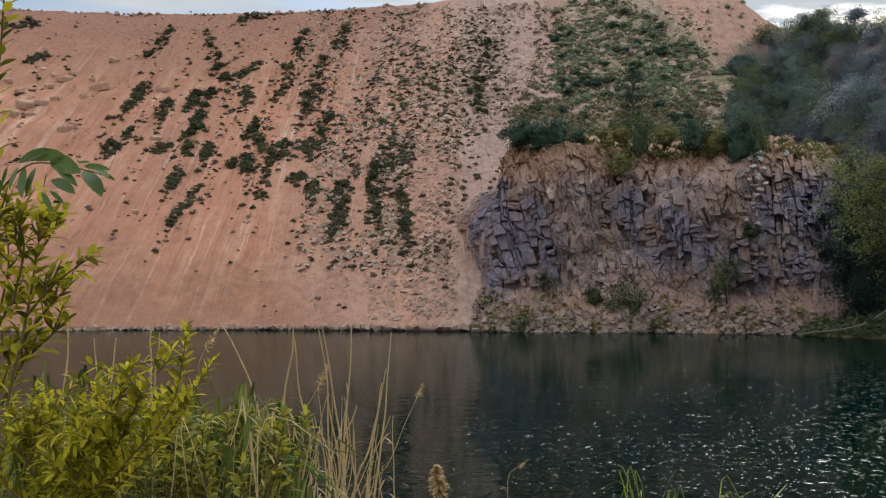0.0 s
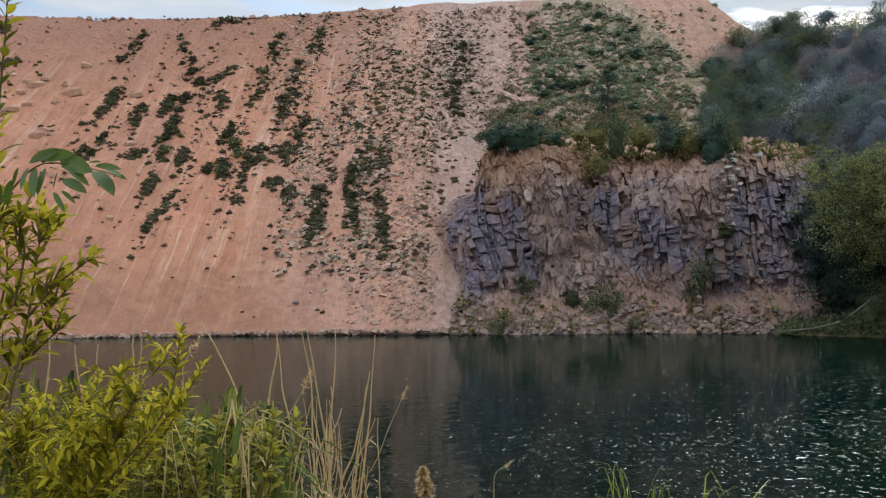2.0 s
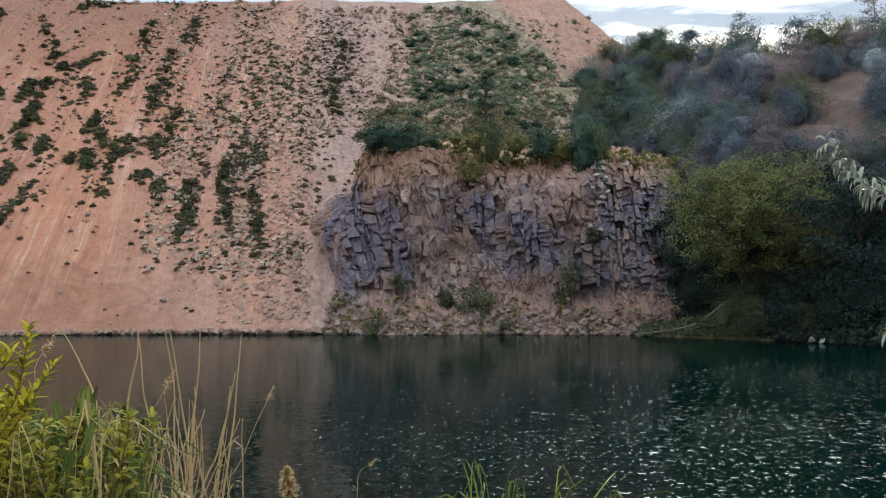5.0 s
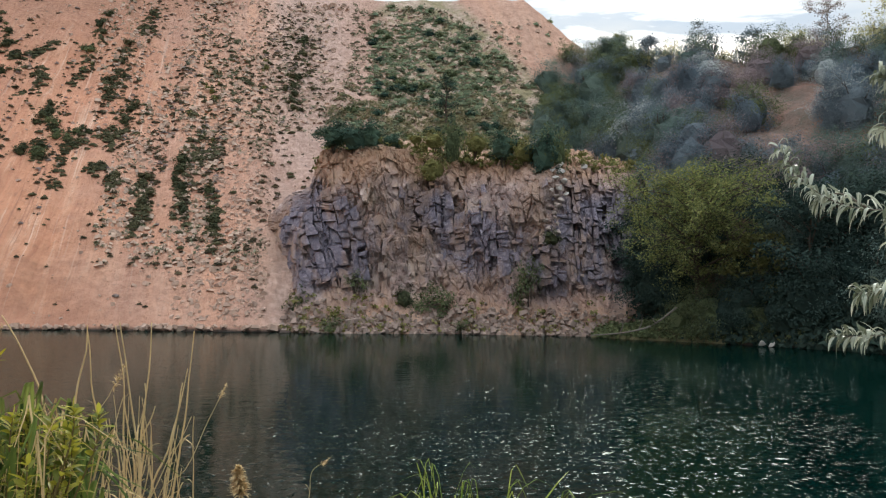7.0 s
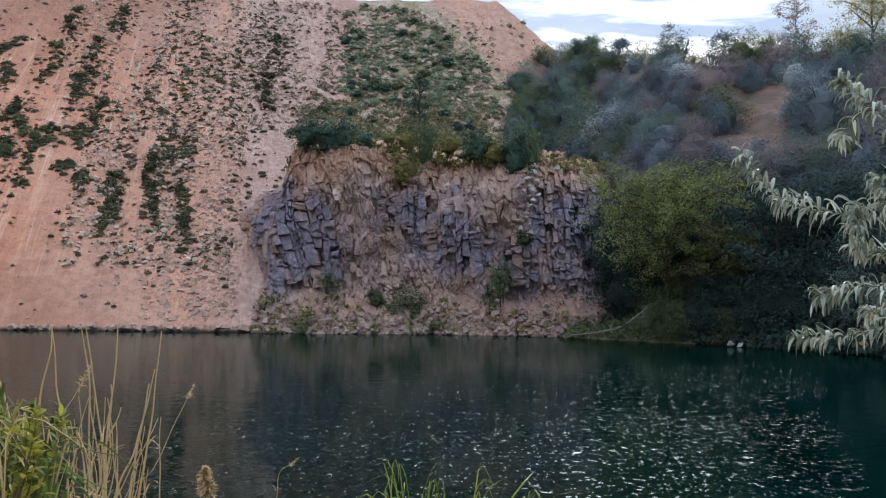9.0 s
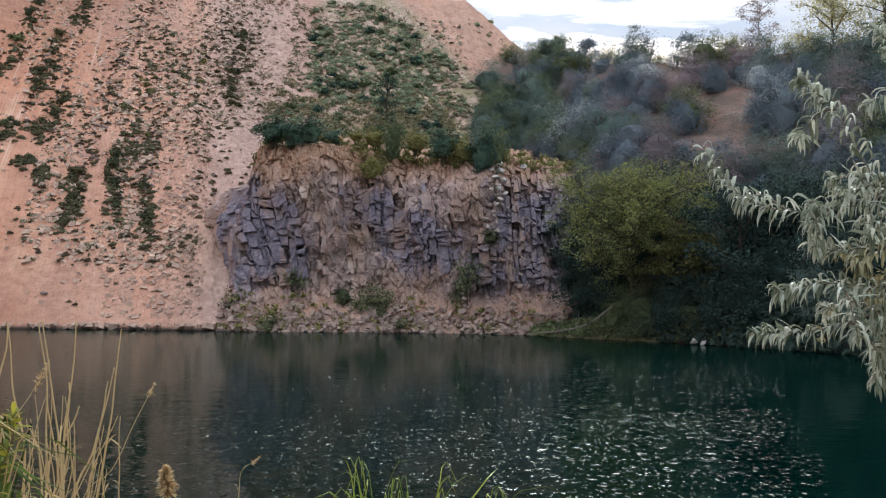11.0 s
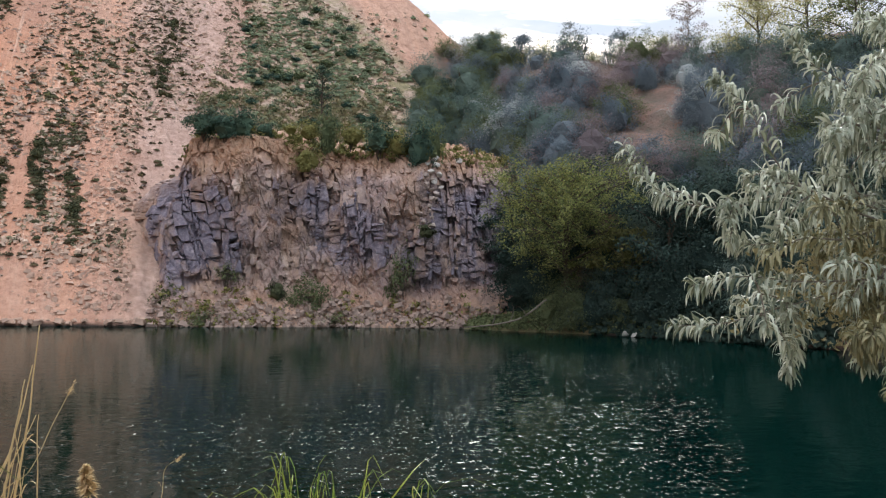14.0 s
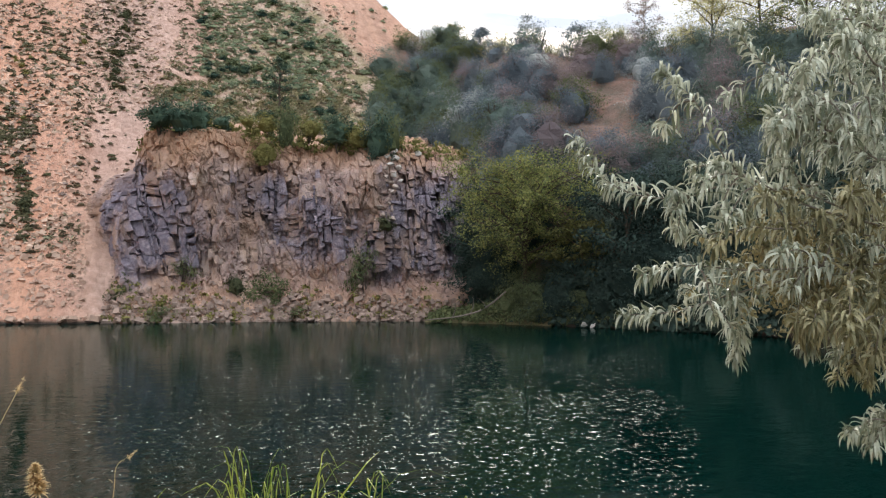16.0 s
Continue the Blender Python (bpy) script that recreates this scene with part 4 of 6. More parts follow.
def boulder(name, label, at, size, mat, seed, group=""):
    """One angular stone, chipped on all sides."""
    r = random.Random(seed)
    bm = bmesh.new()
    bmesh.ops.create_icosphere(bm, subdivisions=2, radius=0.5)
    for _ in range(11):
        n = Vector((r.gauss(0, 1), r.gauss(0, 1), r.gauss(0, 1))).normalized()
        d = r.uniform(0.17, 0.36)
        for v in bm.verts:
            k = v.co.dot(n) - d
            if k > 0:
                v.co -= n * k
    for v in bm.verts:
        v.co = Vector((v.co.x * size[0], v.co.y * size[1], v.co.z * size[2]))
    me = bpy.data.meshes.new(name)
    bm.to_mesh(me)
    bm.free()
    me.materials.append(mat)
    ob = new(name, me)
    ob.matrix_basis = Matrix.LocRotScale(at, Euler((r.uniform(-.2, .2), r.uniform(-.2, .2), r.uniform(-.6, .6))), None)
    return tagged(ob, label, "boulder", group)


def on_rim(r):
    return seat(r.uniform(-900, 540), r.uniform(415, 437))


stones("rim_stones", "clods and stones along the slope's bare rim", STONE, 420, on_rim, 0.15, 0.7, 48)


def slab(name, label, at, size, mat, seed, group=""):
    """A flat broken slab: an uneven many-sided plate with chipped upper edges."""
    r = random.Random(seed)
    n = r.choice((5, 6, 7))
    V = []
    for z, k in ((-0.6, 1.0), (0.25, 1.0), (0.5, 0.86)):
        rr = random.Random(seed)
        for j in range(n):
            w = 2 * math.pi * (j + rr.uniform(-.3, .3)) / n
            q = k * rr.uniform(0.38, 0.56)
            V.append((math.cos(w) * q * size[0], math.sin(w) * q * size[1], (z + rr.uniform(-.12, .12)) * size[2]))
    F = [tuple(range(n - 1, -1, -1)), tuple(range(2 * n, 3 * n))]
    for i in range(2):
        F += [(i * n + j, i * n + (j + 1) % n, (i + 1) * n + (j + 1) % n, (i + 1) * n + j) for j in range(n)]
    ob = new(name, mesh_from(name, V, F, mat))
    ob.matrix_basis = Matrix.LocRotScale(at, Euler((r.uniform(.15, .5), r.uniform(-.25, .25), r.uniform(-.6, .6))), None)
    return tagged(ob, label, "boulder", group)


SLAB_STONE = stone_material("pale_sandstone", (0.4, 0.24, 0.16), (0.64, 0.43, 0.3))
for i, (a, b, w) in enumerate([(-612, 291, 36), (-675, 300, 26), (-690, 310, 20), (-740, 257, 34), (-716, 255, 22), (-672, 216, 32), (-585, 335, 18), (-500, 285, 22), (-510, 195, 18), (-548, 70, 14), (-120, 268, 18), (-80, 270, 14),
                               (-700, 290, 18), (-660, 312, 16), (-755, 282, 20), (-768, 244, 24), (-735, 240, 16), (-690, 262, 16), (-640, 275, 18), (-625, 300, 14), (-655, 222, 18), (-560, 262, 14), (-710, 320, 14), (-775, 300, 18)]):
    p = seat(a, b)
    s = w / 1506 * p.y * 1.1
    slab("boulder", "flat pale sandstone slab lying on the clay slope", p + Vector((0, -0.05, 0.08 * s)), (s * 1.15, s * 0.8, s * 0.34), SLAB_STONE, 60 + i, "slabs on the slope")

# ---- bushes along the cliff's top and foot ----
rim_kinds = Nursery(variants("rim_bush", "dense dark green bush on the cliff's top edge", "bush", [
    (51, BARK, LEAF_TEAL, dict(wide=0.62, clumps=34, leaves=34, size=0.04)),
    (52, BARK, LEAF_GREEN, dict(wide=0.6, clumps=30, leaves=32, size=0.042, ragged=0.5)),
    (53, BARK, LEAF_OLIVE, dict(wide=0.6, clumps=26, leaves=30, size=0.045, ragged=0.6))]), "bushes on the cliff top")
# right, foot up, width, height, kind
for a, b, w, h, k in [(136, 192, 52, 38, 0), (172, 186, 54, 40, 0), (204, 188, 46, 44, 0), (240, 192, 36, 26, 0), (285, 204, 30, 16, 2), (320, 198, 40, 28, 2),
                      (352, 176, 40, 66, 1), (398, 196, 44, 30, 2), (452, 184, 54, 44, 0), (530, 160, 52, 66, 0), (556, 168, 50, 70, 1), (318, 138, 52, 44, 2), (495, 182, 50, 36, 2)]:
    d = 55.5
    p = cliff_seat(a, b) + Vector((0, 0.3, -0.2))
    rim_kinds.plant(p, h / 1506 * d * 1.15, w / 1506 * d * 0.95, rng, k)
foot_kinds = Nursery(variants("foot_bush", "small dark bush growing at the cliff's foot", "bush", [
    (54, BARK, LEAF_DARK, dict(wide=0.6, clumps=26, leaves=26, size=0.05)),
    (55, BARK, LEAF_GREEN, dict(wide=0.6, clumps=22, leaves=24, size=0.05, ragged=0.8))]), "bushes at the cliff's foot")
for a, b, w, h, k, d in [(84, -116, 50, 44, 0, 51.6), (62, -105, 20, 26, 0, 51.8), (316, -106, 60, 40, 1, 50.2), (345, -110, 40, 36, 1, 50), (268, -96, 36, 30, 0, 50.6), (506, -85, 50, 70, 1, 48.5),
                         (545, 25, 34, 22, 0, 49.5), (180, -70, 40, 26, 1, 51), (90, -140, 50, 22, 1, 50.9), (140, -140, 50, 18, 1, 50.5), (380, -142, 40, 16, 1, 49.5)]:
    foot_kinds.plant(cliff_seat(a, b) - Vector((0, 0, 0.15)), 0.2 + h / 1506 * d * 1.1, w / 1506 * d * 0.9, rng, k)

# ---- wooded hillside ----
hill_kinds = [Nursery(variants("hill_bush", lab, "bush", sp), "bushes on the wooded hillside") for lab, sp in (
    ("green bush on the wooded hillside with leaves dulled for haze", [(61, BARK, LEAF_HAZE_GREEN, dict(wide=0.6, clumps=44, leaves=110, size=0.019)), (62, BARK, LEAF_HAZE_GREEN, dict(wide=0.55, clumps=40, leaves=110, size=0.019, ragged=0.55))]),
    ("bush on the wooded hillside with leaves coloured blue for haze", [(63, BARK, LEAF_HAZE_BLUE, dict(wide=0.6, clumps=44, leaves=110, size=0.019)), (64, BARK, LEAF_HAZE_BLUE, dict(wide=0.6, clumps=44, leaves=110, size=0.019, ragged=0.35))]),
    ("green leafy bush on the wooded hillside", [(65, BARK, LEAF_GREEN, dict(wide=0.6, clumps=40, leaves=90, size=0.022, ragged=0.5))]),
    ("grey silvery bush on the wooded hillside", [(66, BARK_GREY, LEAF_GREY, dict(wide=0.62, clumps=54, leaves=100, size=0.018, ragged=0.35))]),
    ("bush above the shore with the bank's shade in its dark leaf colour", [(68, BARK, LEAF_SHADED, dict(wide=0.6, clumps=44, leaves=105, size=0.021)), (69, BARK, LEAF_SHADED, dict(wide=0.55, clumps=40, leaves=100, size=0.021, ragged=0.6))]),
    ("brown half-bare brush on the wooded hillside", [(67, BARK_GREY, LEAF_BRUSH, dict(wide=0.62, clumps=46, leaves=100, size=0.016, ragged=0.45, stalks=12))]),
)]
for _ in range(320):
    # directions in the last view, over the hillside right of the clay
    a = rng.uniform(-128, 850) if rng.random() < 0.7 else rng.uniform(-128, 120)
    b = rng.uniform(-110, 345)
    if a < -120 + max(0, b - 300) * 0.9 or (b < 150 and a < 40):
        continue
    if 255 < a < 355 and 185 < b < 310:
        if rng.random() < 0.6:
            continue
    p = seat(a, b, last)
    w = noise.noise(Vector((a * 0.012, b * 0.015, 8.0)))
    # low bushes mostly take the leaf colour darkened for shade
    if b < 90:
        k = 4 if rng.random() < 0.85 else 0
    elif a < 20 and b > 180:
        k = rng.choice((0, 0, 1, 2))
    elif w > 0.2:
        k = rng.choice((5, 5, 1, 0))
    elif w > -0.1:
        k = rng.choice((1, 1, 0, 5))
    else:
        k = rng.choice((1, 0, 2))
    s = rng.uniform(1.9, 3.5)
    hill_kinds[k].plant(p - Vector((0, 0, 0.15)), s, s * rng.uniform(0.8, 1.1), rng)
for _ in range(45):
    a, b = rng.uniform(-132, 0), rng.uniform(165, 325)
    if a > -128 + max(0, b - 270) * 0.9:
        s = rng.uniform(1.5, 2.9)
        hill_kinds[rng.choice((0, 0, 0, 2, 4))].plant(seat(a, b, last) - Vector((0, 0, 0.2)), s, s * rng.uniform(0.8, 1.0), rng)
for a, b, s, k in [(100, -70, 2.6, 4), (130, -122, 2.4, 2), (155, -125, 2.2, 2), (178, -124, 2.6, 2), (200, -118, 2.6, 4), (225, -110, 2.4, 4), (250, -116, 1.6, 2), (290, -110, 2.4, 4), (50, 200, 3.6, 3), (75, 215, 3.0, 3), (-5, 235, 2.6, 3), (140, 300, 2.6, 3), (165, 305, 2.4, 3), (355, 305, 2.4, 3), (380, 235, 3.0, 3), (225, 255, 3.4, 5), (180, 260, 3.2, 5), (250, 300, 3.0, 5), (120, 285, 3.0, 5), (330, 320, 3.0, 5)]:
    hill_kinds[k].plant(seat(a, b, last), s, s * 0.95, rng)


def tree(seed, name, label, bark, leaf, high, wide, limbs=9, clumps=4, leaves=70, size=0.1, bare=0.25, thick=0.16, lean=0.0, spread=0.45, tight=1.0):
    """A tree: tapered trunk, limbs that fork, leaves in clumps round the forks."""
    p = Plant(seed)
    r = p.r
    top = Vector((lean * high, r.uniform(-.05, .05) * high, high * 0.93))
    trunk = curve_points([(0, 0, -0.6), (lean * high * 0.2 + r.uniform(-.1, .1), 0, high * 0.3), (lean * high * 0.6, r.uniform(-.15, .15), high * 0.62), top], 12)
    p.stem(trunk, thick, thick * 0.12, 8)
    for i in range(limbs):
        u = bare + (1 - bare) * (i + r.random()) / limbs
        o = trunk[min(11, int(u * 12))]
        w = i * 2.4 + r.uniform(-.5, .5)
        reach = wide * math.sin(math.pi * min(0.97, (u - bare) / (1 - bare) * 0.75 + 0.2)) * r.uniform(0.75, 1.1)
        e = o + Vector((math.cos(w) * reach, math.sin(w) * reach, reach * r.uniform(.2, .75)))
        m = (o + e) / 2 + Vector((r.uniform(-.2, .2), r.uniform(-.2, .2), 0.1 * reach))
        limb = p.stem(curve_points([o, m, e], 6), thick * 0.4, 0.015, 5)
        for k in range(clumps):
            q = limb[r.choice((2, 3, 4, 5, 6))]
            f = q + Vector((r.uniform(-1, 1), r.uniform(-1, 1), r.uniform(-.6, .7))) * spread * wide * 0.6
            p.stem([q, (q + f) / 2 + Vector((0, 0, .05)), f], 0.02, 0.006, 3)
            for c in (f, (q + f) / 2):
                p.tuft(c, leaves // 2, wide * 0.11 * tight, size, 0.65, c - Vector((0, 0, 0.15 * wide)))
        p.tuft(e, leaves // 2, wide * 0.10 * tight, size, 0.65)
    ob = p.done(name, bark, leaf, "trunk", "crown")
    return tagged(ob, label, "tree")


def stand(ob, at, turn=0.0, group=""):
    ob.matrix_basis = pose(at.x, at.y, at.z, 0, 0, turn)
    return tagged(ob, group=group)


# the broad tree on the waterside
stand(tree(71, "waterside_tree", "broad tree with yellowing green leaves leaning over the shore", BARK, LEAF_TREE, 8.6, 4.0, 46, 9, 100, 0.062, 0.32, 0.2, -0.07, 0.8, 0.5), seat(150, -118, last), 20)
stand(tree(72, "waterside_tree", "small drooping olive tree under the hillside", BARK, LEAF_OLIVE, 4.6, 1.9, 14, 5, 60, 0.09, 0.2, 0.1, 0.1), seat(258, -95, last), 120)
stand(tree(73, "waterside_tree", "shoreline tree with shade put into its dark green leaf colour", BARK, LEAF_SHADED, 5.5, 2.6, 16, 5, 70, 0.1, 0.1, 0.12, 0.05), seat(62, -70, last), 60)
stand(tree(74, "waterside_tree", "shoreline tree with shade put into its dark green leaf colour", BARK, LEAF_SHADED, 6.5, 3.0, 18, 5, 70, 0.1, 0.1, 0.12, -0.05), seat(330, -80, last), 200)
# bushes and small trees along the skyline
sky_kinds = Nursery(variants("skyline_bush", "feathery bush standing against the sky on the hill's rim", "bush", [
    # this kind's pale leaf colour carries the sunlight
    (75, BARK, LEAF_SUN_TINT, dict(wide=0.5, clumps=26, leaves=24, size=0.035, ragged=1.0, stalks=9)),
    (76, BARK, LEAF_GREEN, dict(wide=0.5, clumps=28, leaves=26, size=0.035, ragged=0.9, stalks=9)),
    (77, BARK, LEAF_HAZE_BLUE, dict(wide=0.5, clumps=24, leaves=22, size=0.035, ragged=1.0, stalks=9)),
    (78, BARK_GREY, LEAF_GREY, dict(wide=0.45, clumps=14, leaves=14, size=0.03, ragged=1.2, stalks=12))]), "bushes on the skyline")
for k in range(58):
    a = -75 + k * 9.5 + rng.uniform(-4, 4)
    p = seat(a, 352 + rng.uniform(-14, 8), last)
    h = rng.uniform(1.2, 2.7) * (1.0 if a < 180 or a > 300 else 0.8)
    sky_kinds.plant(p - Vector((0, 0, 0.2)), h, h * rng.uniform(0.7, 1.0), rng)
for i, (a, b, h, w, leaf, lv) in enumerate([(65, 350, 3.6, 1.4, LEAF_HAZE_BLUE, 40), (150, 350, 3.6, 1.3, LEAF_GREY, 18), (240, 350, 3.6, 1.5, LEAF_HAZE_BLUE, 26), (20, 352, 3.2, 1.2, LEAF_OLIVE, 36)]):
    stand(tree(80 + i, "skyline_tree", "small sparse tree on the wooded skyline", BARK, leaf, h, w, 14, 5, lv, 0.085, 0.0, 0.06, 0.03, 0.7, 1.3), seat(a, b, last), i * 47, "trees on the skyline")
stand(tree(95, "slender_tree", "slender half-bare tree rising over the skyline", BARK_GREY, LEAF_DRY, 6.4, 1.7, 22, 5, 24, 0.065, 0.05, 0.07, 0.0, 0.5), seat(358, 365, last), 0)
# the first two crowns have sunlight in their leaf colour
for i, (a, b, h, w, leaf, lab) in enumerate([(480, 345, 6.0, 2.6, LEAF_SUN_TINT, "leafy hilltop tree with sunlight put into its pale yellow-green leaf colour"), (565, 350, 6.5, 3.0, LEAF_SUN_TINT, "leafy hilltop tree with sunlight put into its pale yellow-green leaf colour"),
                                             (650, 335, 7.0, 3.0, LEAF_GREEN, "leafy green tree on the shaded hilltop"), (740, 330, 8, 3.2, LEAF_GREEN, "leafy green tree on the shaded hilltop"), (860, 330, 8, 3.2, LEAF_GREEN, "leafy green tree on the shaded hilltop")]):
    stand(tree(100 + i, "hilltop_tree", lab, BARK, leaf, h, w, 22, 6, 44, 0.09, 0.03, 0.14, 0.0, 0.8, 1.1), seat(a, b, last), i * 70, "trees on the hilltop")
for a, b, s in [(470, 318, 3.0), (505, 322, 3.2), (545, 318, 3.4), (590, 320, 3.2), (635, 312, 3.4), (520, 285, 3.0), (575, 280, 3.2), (440, 325, 2.4), (690, 300, 3.4)]:
    hill_kinds[0].plant(seat(a, b, last), s, s, rng)

# ---- low grassy spit, fallen branch and pale stones on the shore ----
SPIT_A, SPIT_B = last(-45, -131, 50.5), last(190, -131, 45.2)


def spit_point(u, v):
    """u along the spit from its low end, v from its water side inwards."""
    p = SPIT_A.lerp(SPIT_B, u) + Vector((0.35, 0.9, 0)) * (v * 4.0)
    rise = (0.25 + 0.95 * u) * smooth01(v, 0.0, 0.55) * smooth01(u, 0.0, 0.25)
    p.z = -0.35 + 0.45 * smooth01(v, 0, 0.2) * smooth01(u, 0, 0.06) + rise + 0.2 * fbm(p.x * 0.7, p.y * 0.7, 3.0, 3)
    return p


def grassy_spit():
    pts = np.array([[tuple(spit_point(i / 40, j / 14)) for i in range(41)] for j in range(15)])
    ob = new("ground_spit", grid_mesh("ground_spit", pts, BANK))
    return tagged(ob, "low spit of earth and grass below the shore trees", "bank", kind="structure")


grassy_spit()

def fallen_branch():
    p = Plant(120)
    pts = curve_points([last(-36, -127, 49), last(20, -121, 47.6), last(66, -108, 46.8), last(108, -76, 46.6)], 14)
    p.stem(pts, 0.03, 0.06, 6)
    for k in (4, 7, 10):
        e = pts[k] + Vector((p.r.uniform(-.6, .6), p.r.uniform(-.4, .1), p.r.uniform(.4, .9)))
        p.stem([pts[k], (pts[k] + e) / 2 + Vector((.1, 0, 0)), e], 0.035, 0.012, 4)
    return tagged(p.done("fallen_branch", BARK_GREY, LEAF_DRY, "bough"), "long pale fallen branch lying across the shore", "branch")


fallen_branch()
for i, (a, b, w) in enumerate([(247, -134, 20), (262, -135, 14), (302, -138, 12), (325, -137, 16), (345, -139, 22)]):
    p = last(a, b, 43.4)
    p.z = 0.14
    s = w / 1506 * 43.4
    boulder("shore_rock", "pale grey rock at the water's edge", p, (s * 1.35, s, s * 0.75), PALE_STONE, 130 + i, "rocks at the shore")


def on_low_bank(r):
    a, b = r.uniform(-30, 620), r.uniform(-155, -60)
    p = seat(a, b, last)
    return p if p.z < 12 else None


def on_green_shore(r):
    if r.random() < 0.7:
        return spit_point(r.uniform(0.08, 1), r.uniform(0.12, 0.8))
    return seat(r.uniform(160, 420), -136 + 24 * r.random() ** 1.5, last)


scatter("shore_grass", "green grass on the low shore below the trees", "grass", LEAF_GREEN, 900, on_green_shore, 0.7, 14, 46)


def on_cliff_foot(r):
    s = r.uniform(7, 30)
    return cliff_point(s, 0.1 + 2.2 * r.random() ** 2, 0.3) if noise.noise(Vector((s * 0.6, 0, 3.0))) > -0.1 else None


scatter("foot_weeds", "olive and brown weeds among the rubble below the cliff", "weeds", LEAF_OLIVE, 260, on_cliff_foot, 0.8, 10, 47)
scatter("bank_grass", "grass and weeds covering the wooded shore, coloured dark for its shade", "grass", LEAF_SHADED, 1700, on_low_bank, 1.3, 14, 35)


def on_cliff_top(r):
    s = r.uniform(9, 33)
    return cliff_point(s, lerp(s, TOP_S, TOP_Z) + r.uniform(-0.6, 0.6), 0.1 - r.random() * 2)


scatter("rim_grass", "dry olive grass along the cliff's top", "grass", LEAF_OLIVE, 500, on_cliff_top, 1.0, 12, 36)

# a dead tree on the slope above the cliff, and pale rocks along the rim
stand(tree(140, "dead_tree", "thin sparse dying tree standing above the cliff", BARK, LEAF_TEAL, 5.6, 1.2, 22, 4, 22, 0.07, 0.2, 0.13, -0.02, 0.5), seat(340, 216), 0)
for i, (a, b, w) in enumerate([(560, 172, 22), (566, 158, 20), (552, 146, 20), (572, 140, 16), (608, 168, 22), (560, 128, 16), (574, 116, 14), (545, 160, 14)]):
    s = w / 1506 * 52
    boulder("rim_rock", "pale broken rock on the cliff's rim", cliff_seat(a, b, 0.15), (s * 1.1, s, s * 0.8), PALE_STONE, 150 + i, "rocks on the rim")
GULLY_STONE = stone_material("gully_stone", (0.24, 0.19, 0.165), (0.5, 0.41, 0.36))
for i in range(18):
    s = rng.uniform(9, 17) / 1506 * 52
    at = cliff_seat(rng.gauss(553, 9), 35 + 135 * i / 17 + rng.uniform(-5, 5), 0.1)
    boulder("rim_rock", "pale broken stone lodged in a gully of the cliff", at, (s * 1.1, s, s * 0.8), GULLY_STONE, 400 + i, "rocks on the rim")
for i, (a, b, w) in enumerate([(356, 292, 30), (300, 203, 22), (270, 206, 18), (322, 206, 16)]):
    p = seat(a, b)
    s = w / 1506 * p.y
    boulder("boulder", "pale rock lying in the scrub above the cliff", p, (s, s * 0.8, s * 0.7), PALE_STONE, 160 + i, "rocks above the cliff")


# ---- plants on the near bank ----
def twig(p, ctrl, step, length, width, sag=0.35, out=0.8, hang=0.0, r0=0.0024, r1=0.0009, rows=3, start=0.0, fwd=0.7):
    """A leafy shoot: leaves in turn round a thin stem, closer and smaller towards the tip."""
    n = max(6, len(ctrl) * 5)
    pts = p.stem(curve_points(ctrl, n), r0, r1, 5)
    total = sum((pts[i + 1] - pts[i]).length for i in range(n))
    count = int(total / step)
    r = p.r
    for i in range(count):
        u = (i + r.uniform(0, 0.8)) / count
        if u < start:
            continue
        k = min(n - 1, int(u * n))
        q = pts[k].lerp(pts[k + 1], u * n - k)
        d = (pts[k + 1] - pts[k]).normalized()
        side = d.orthogonal().normalized()
        side.rotate(Matrix.Rotation(i * 2.4 + r.uniform(-.5, .5), 3, d))
        v = d * fwd + side * out - Vector((0, 0, hang * r.uniform(-1.0, 3.0)))
        size = length * (1.05 - 0.45 * u ** 3) * r.uniform(0.7, 1.2)
        p.leaf(q, v, size, width * r.uniform(0.8, 1.2), sag * r.uniform(0.4, 1.6), rows)
    p.leaf(pts[-1], pts[-1] - pts[-2], length * 0.6, width * 0.8, 0.1, rows)
    return pts


def droop_leaf(p, q, v, length, width, rows=5):
    """A narrow leaf that leaves the twig outwards and then hangs down."""
    r = p.r
    v = v.normalized()
    fall = r.uniform(-0.2, 2.6)
    side = v.cross(Vector((r.uniform(-.5, .5), r.uniform(-.5, .5), 1)))
    side = (side.normalized() if side.length > 1e-3 else Vector((1, 0, 0)))
    side.rotate(Matrix.Rotation(r.uniform(-.7, .7), 3, v))
    base = len(p.lv)
    p.lv.append(q)
    for i in range(1, rows + 2):
        u = i / (rows + 1)
        d = (v * (1.15 - u) + Vector((0, 0, -fall * u * u - 0.15 * u))).normalized()
        q = q + d * (length / (rows + 1))
        if i > rows:
            break
        s = (side - d * side.dot(d)).normalized()
        n = s.cross(d)
        w = width * 0.5 * math.sin(math.pi * u ** 0.85)
        p.lv += [q + s * w + n * (0.35 * w), q, q - s * w + n * (0.35 * w)]
    p.lv.append(q)
    end = base + 1 + 3 * rows
    p.lf += [(base, base + 1, base + 2), (base, base + 2, base + 3)]
    for i in range(rows - 1):
        k = base + 1 + 3 * i
        p.lf += [(k, k + 3, k + 4, k + 1), (k + 1, k + 4, k + 5, k + 2)]
    k = end - 3
    p.lf += [(k, end, k + 1), (k + 1, end, k + 2)]


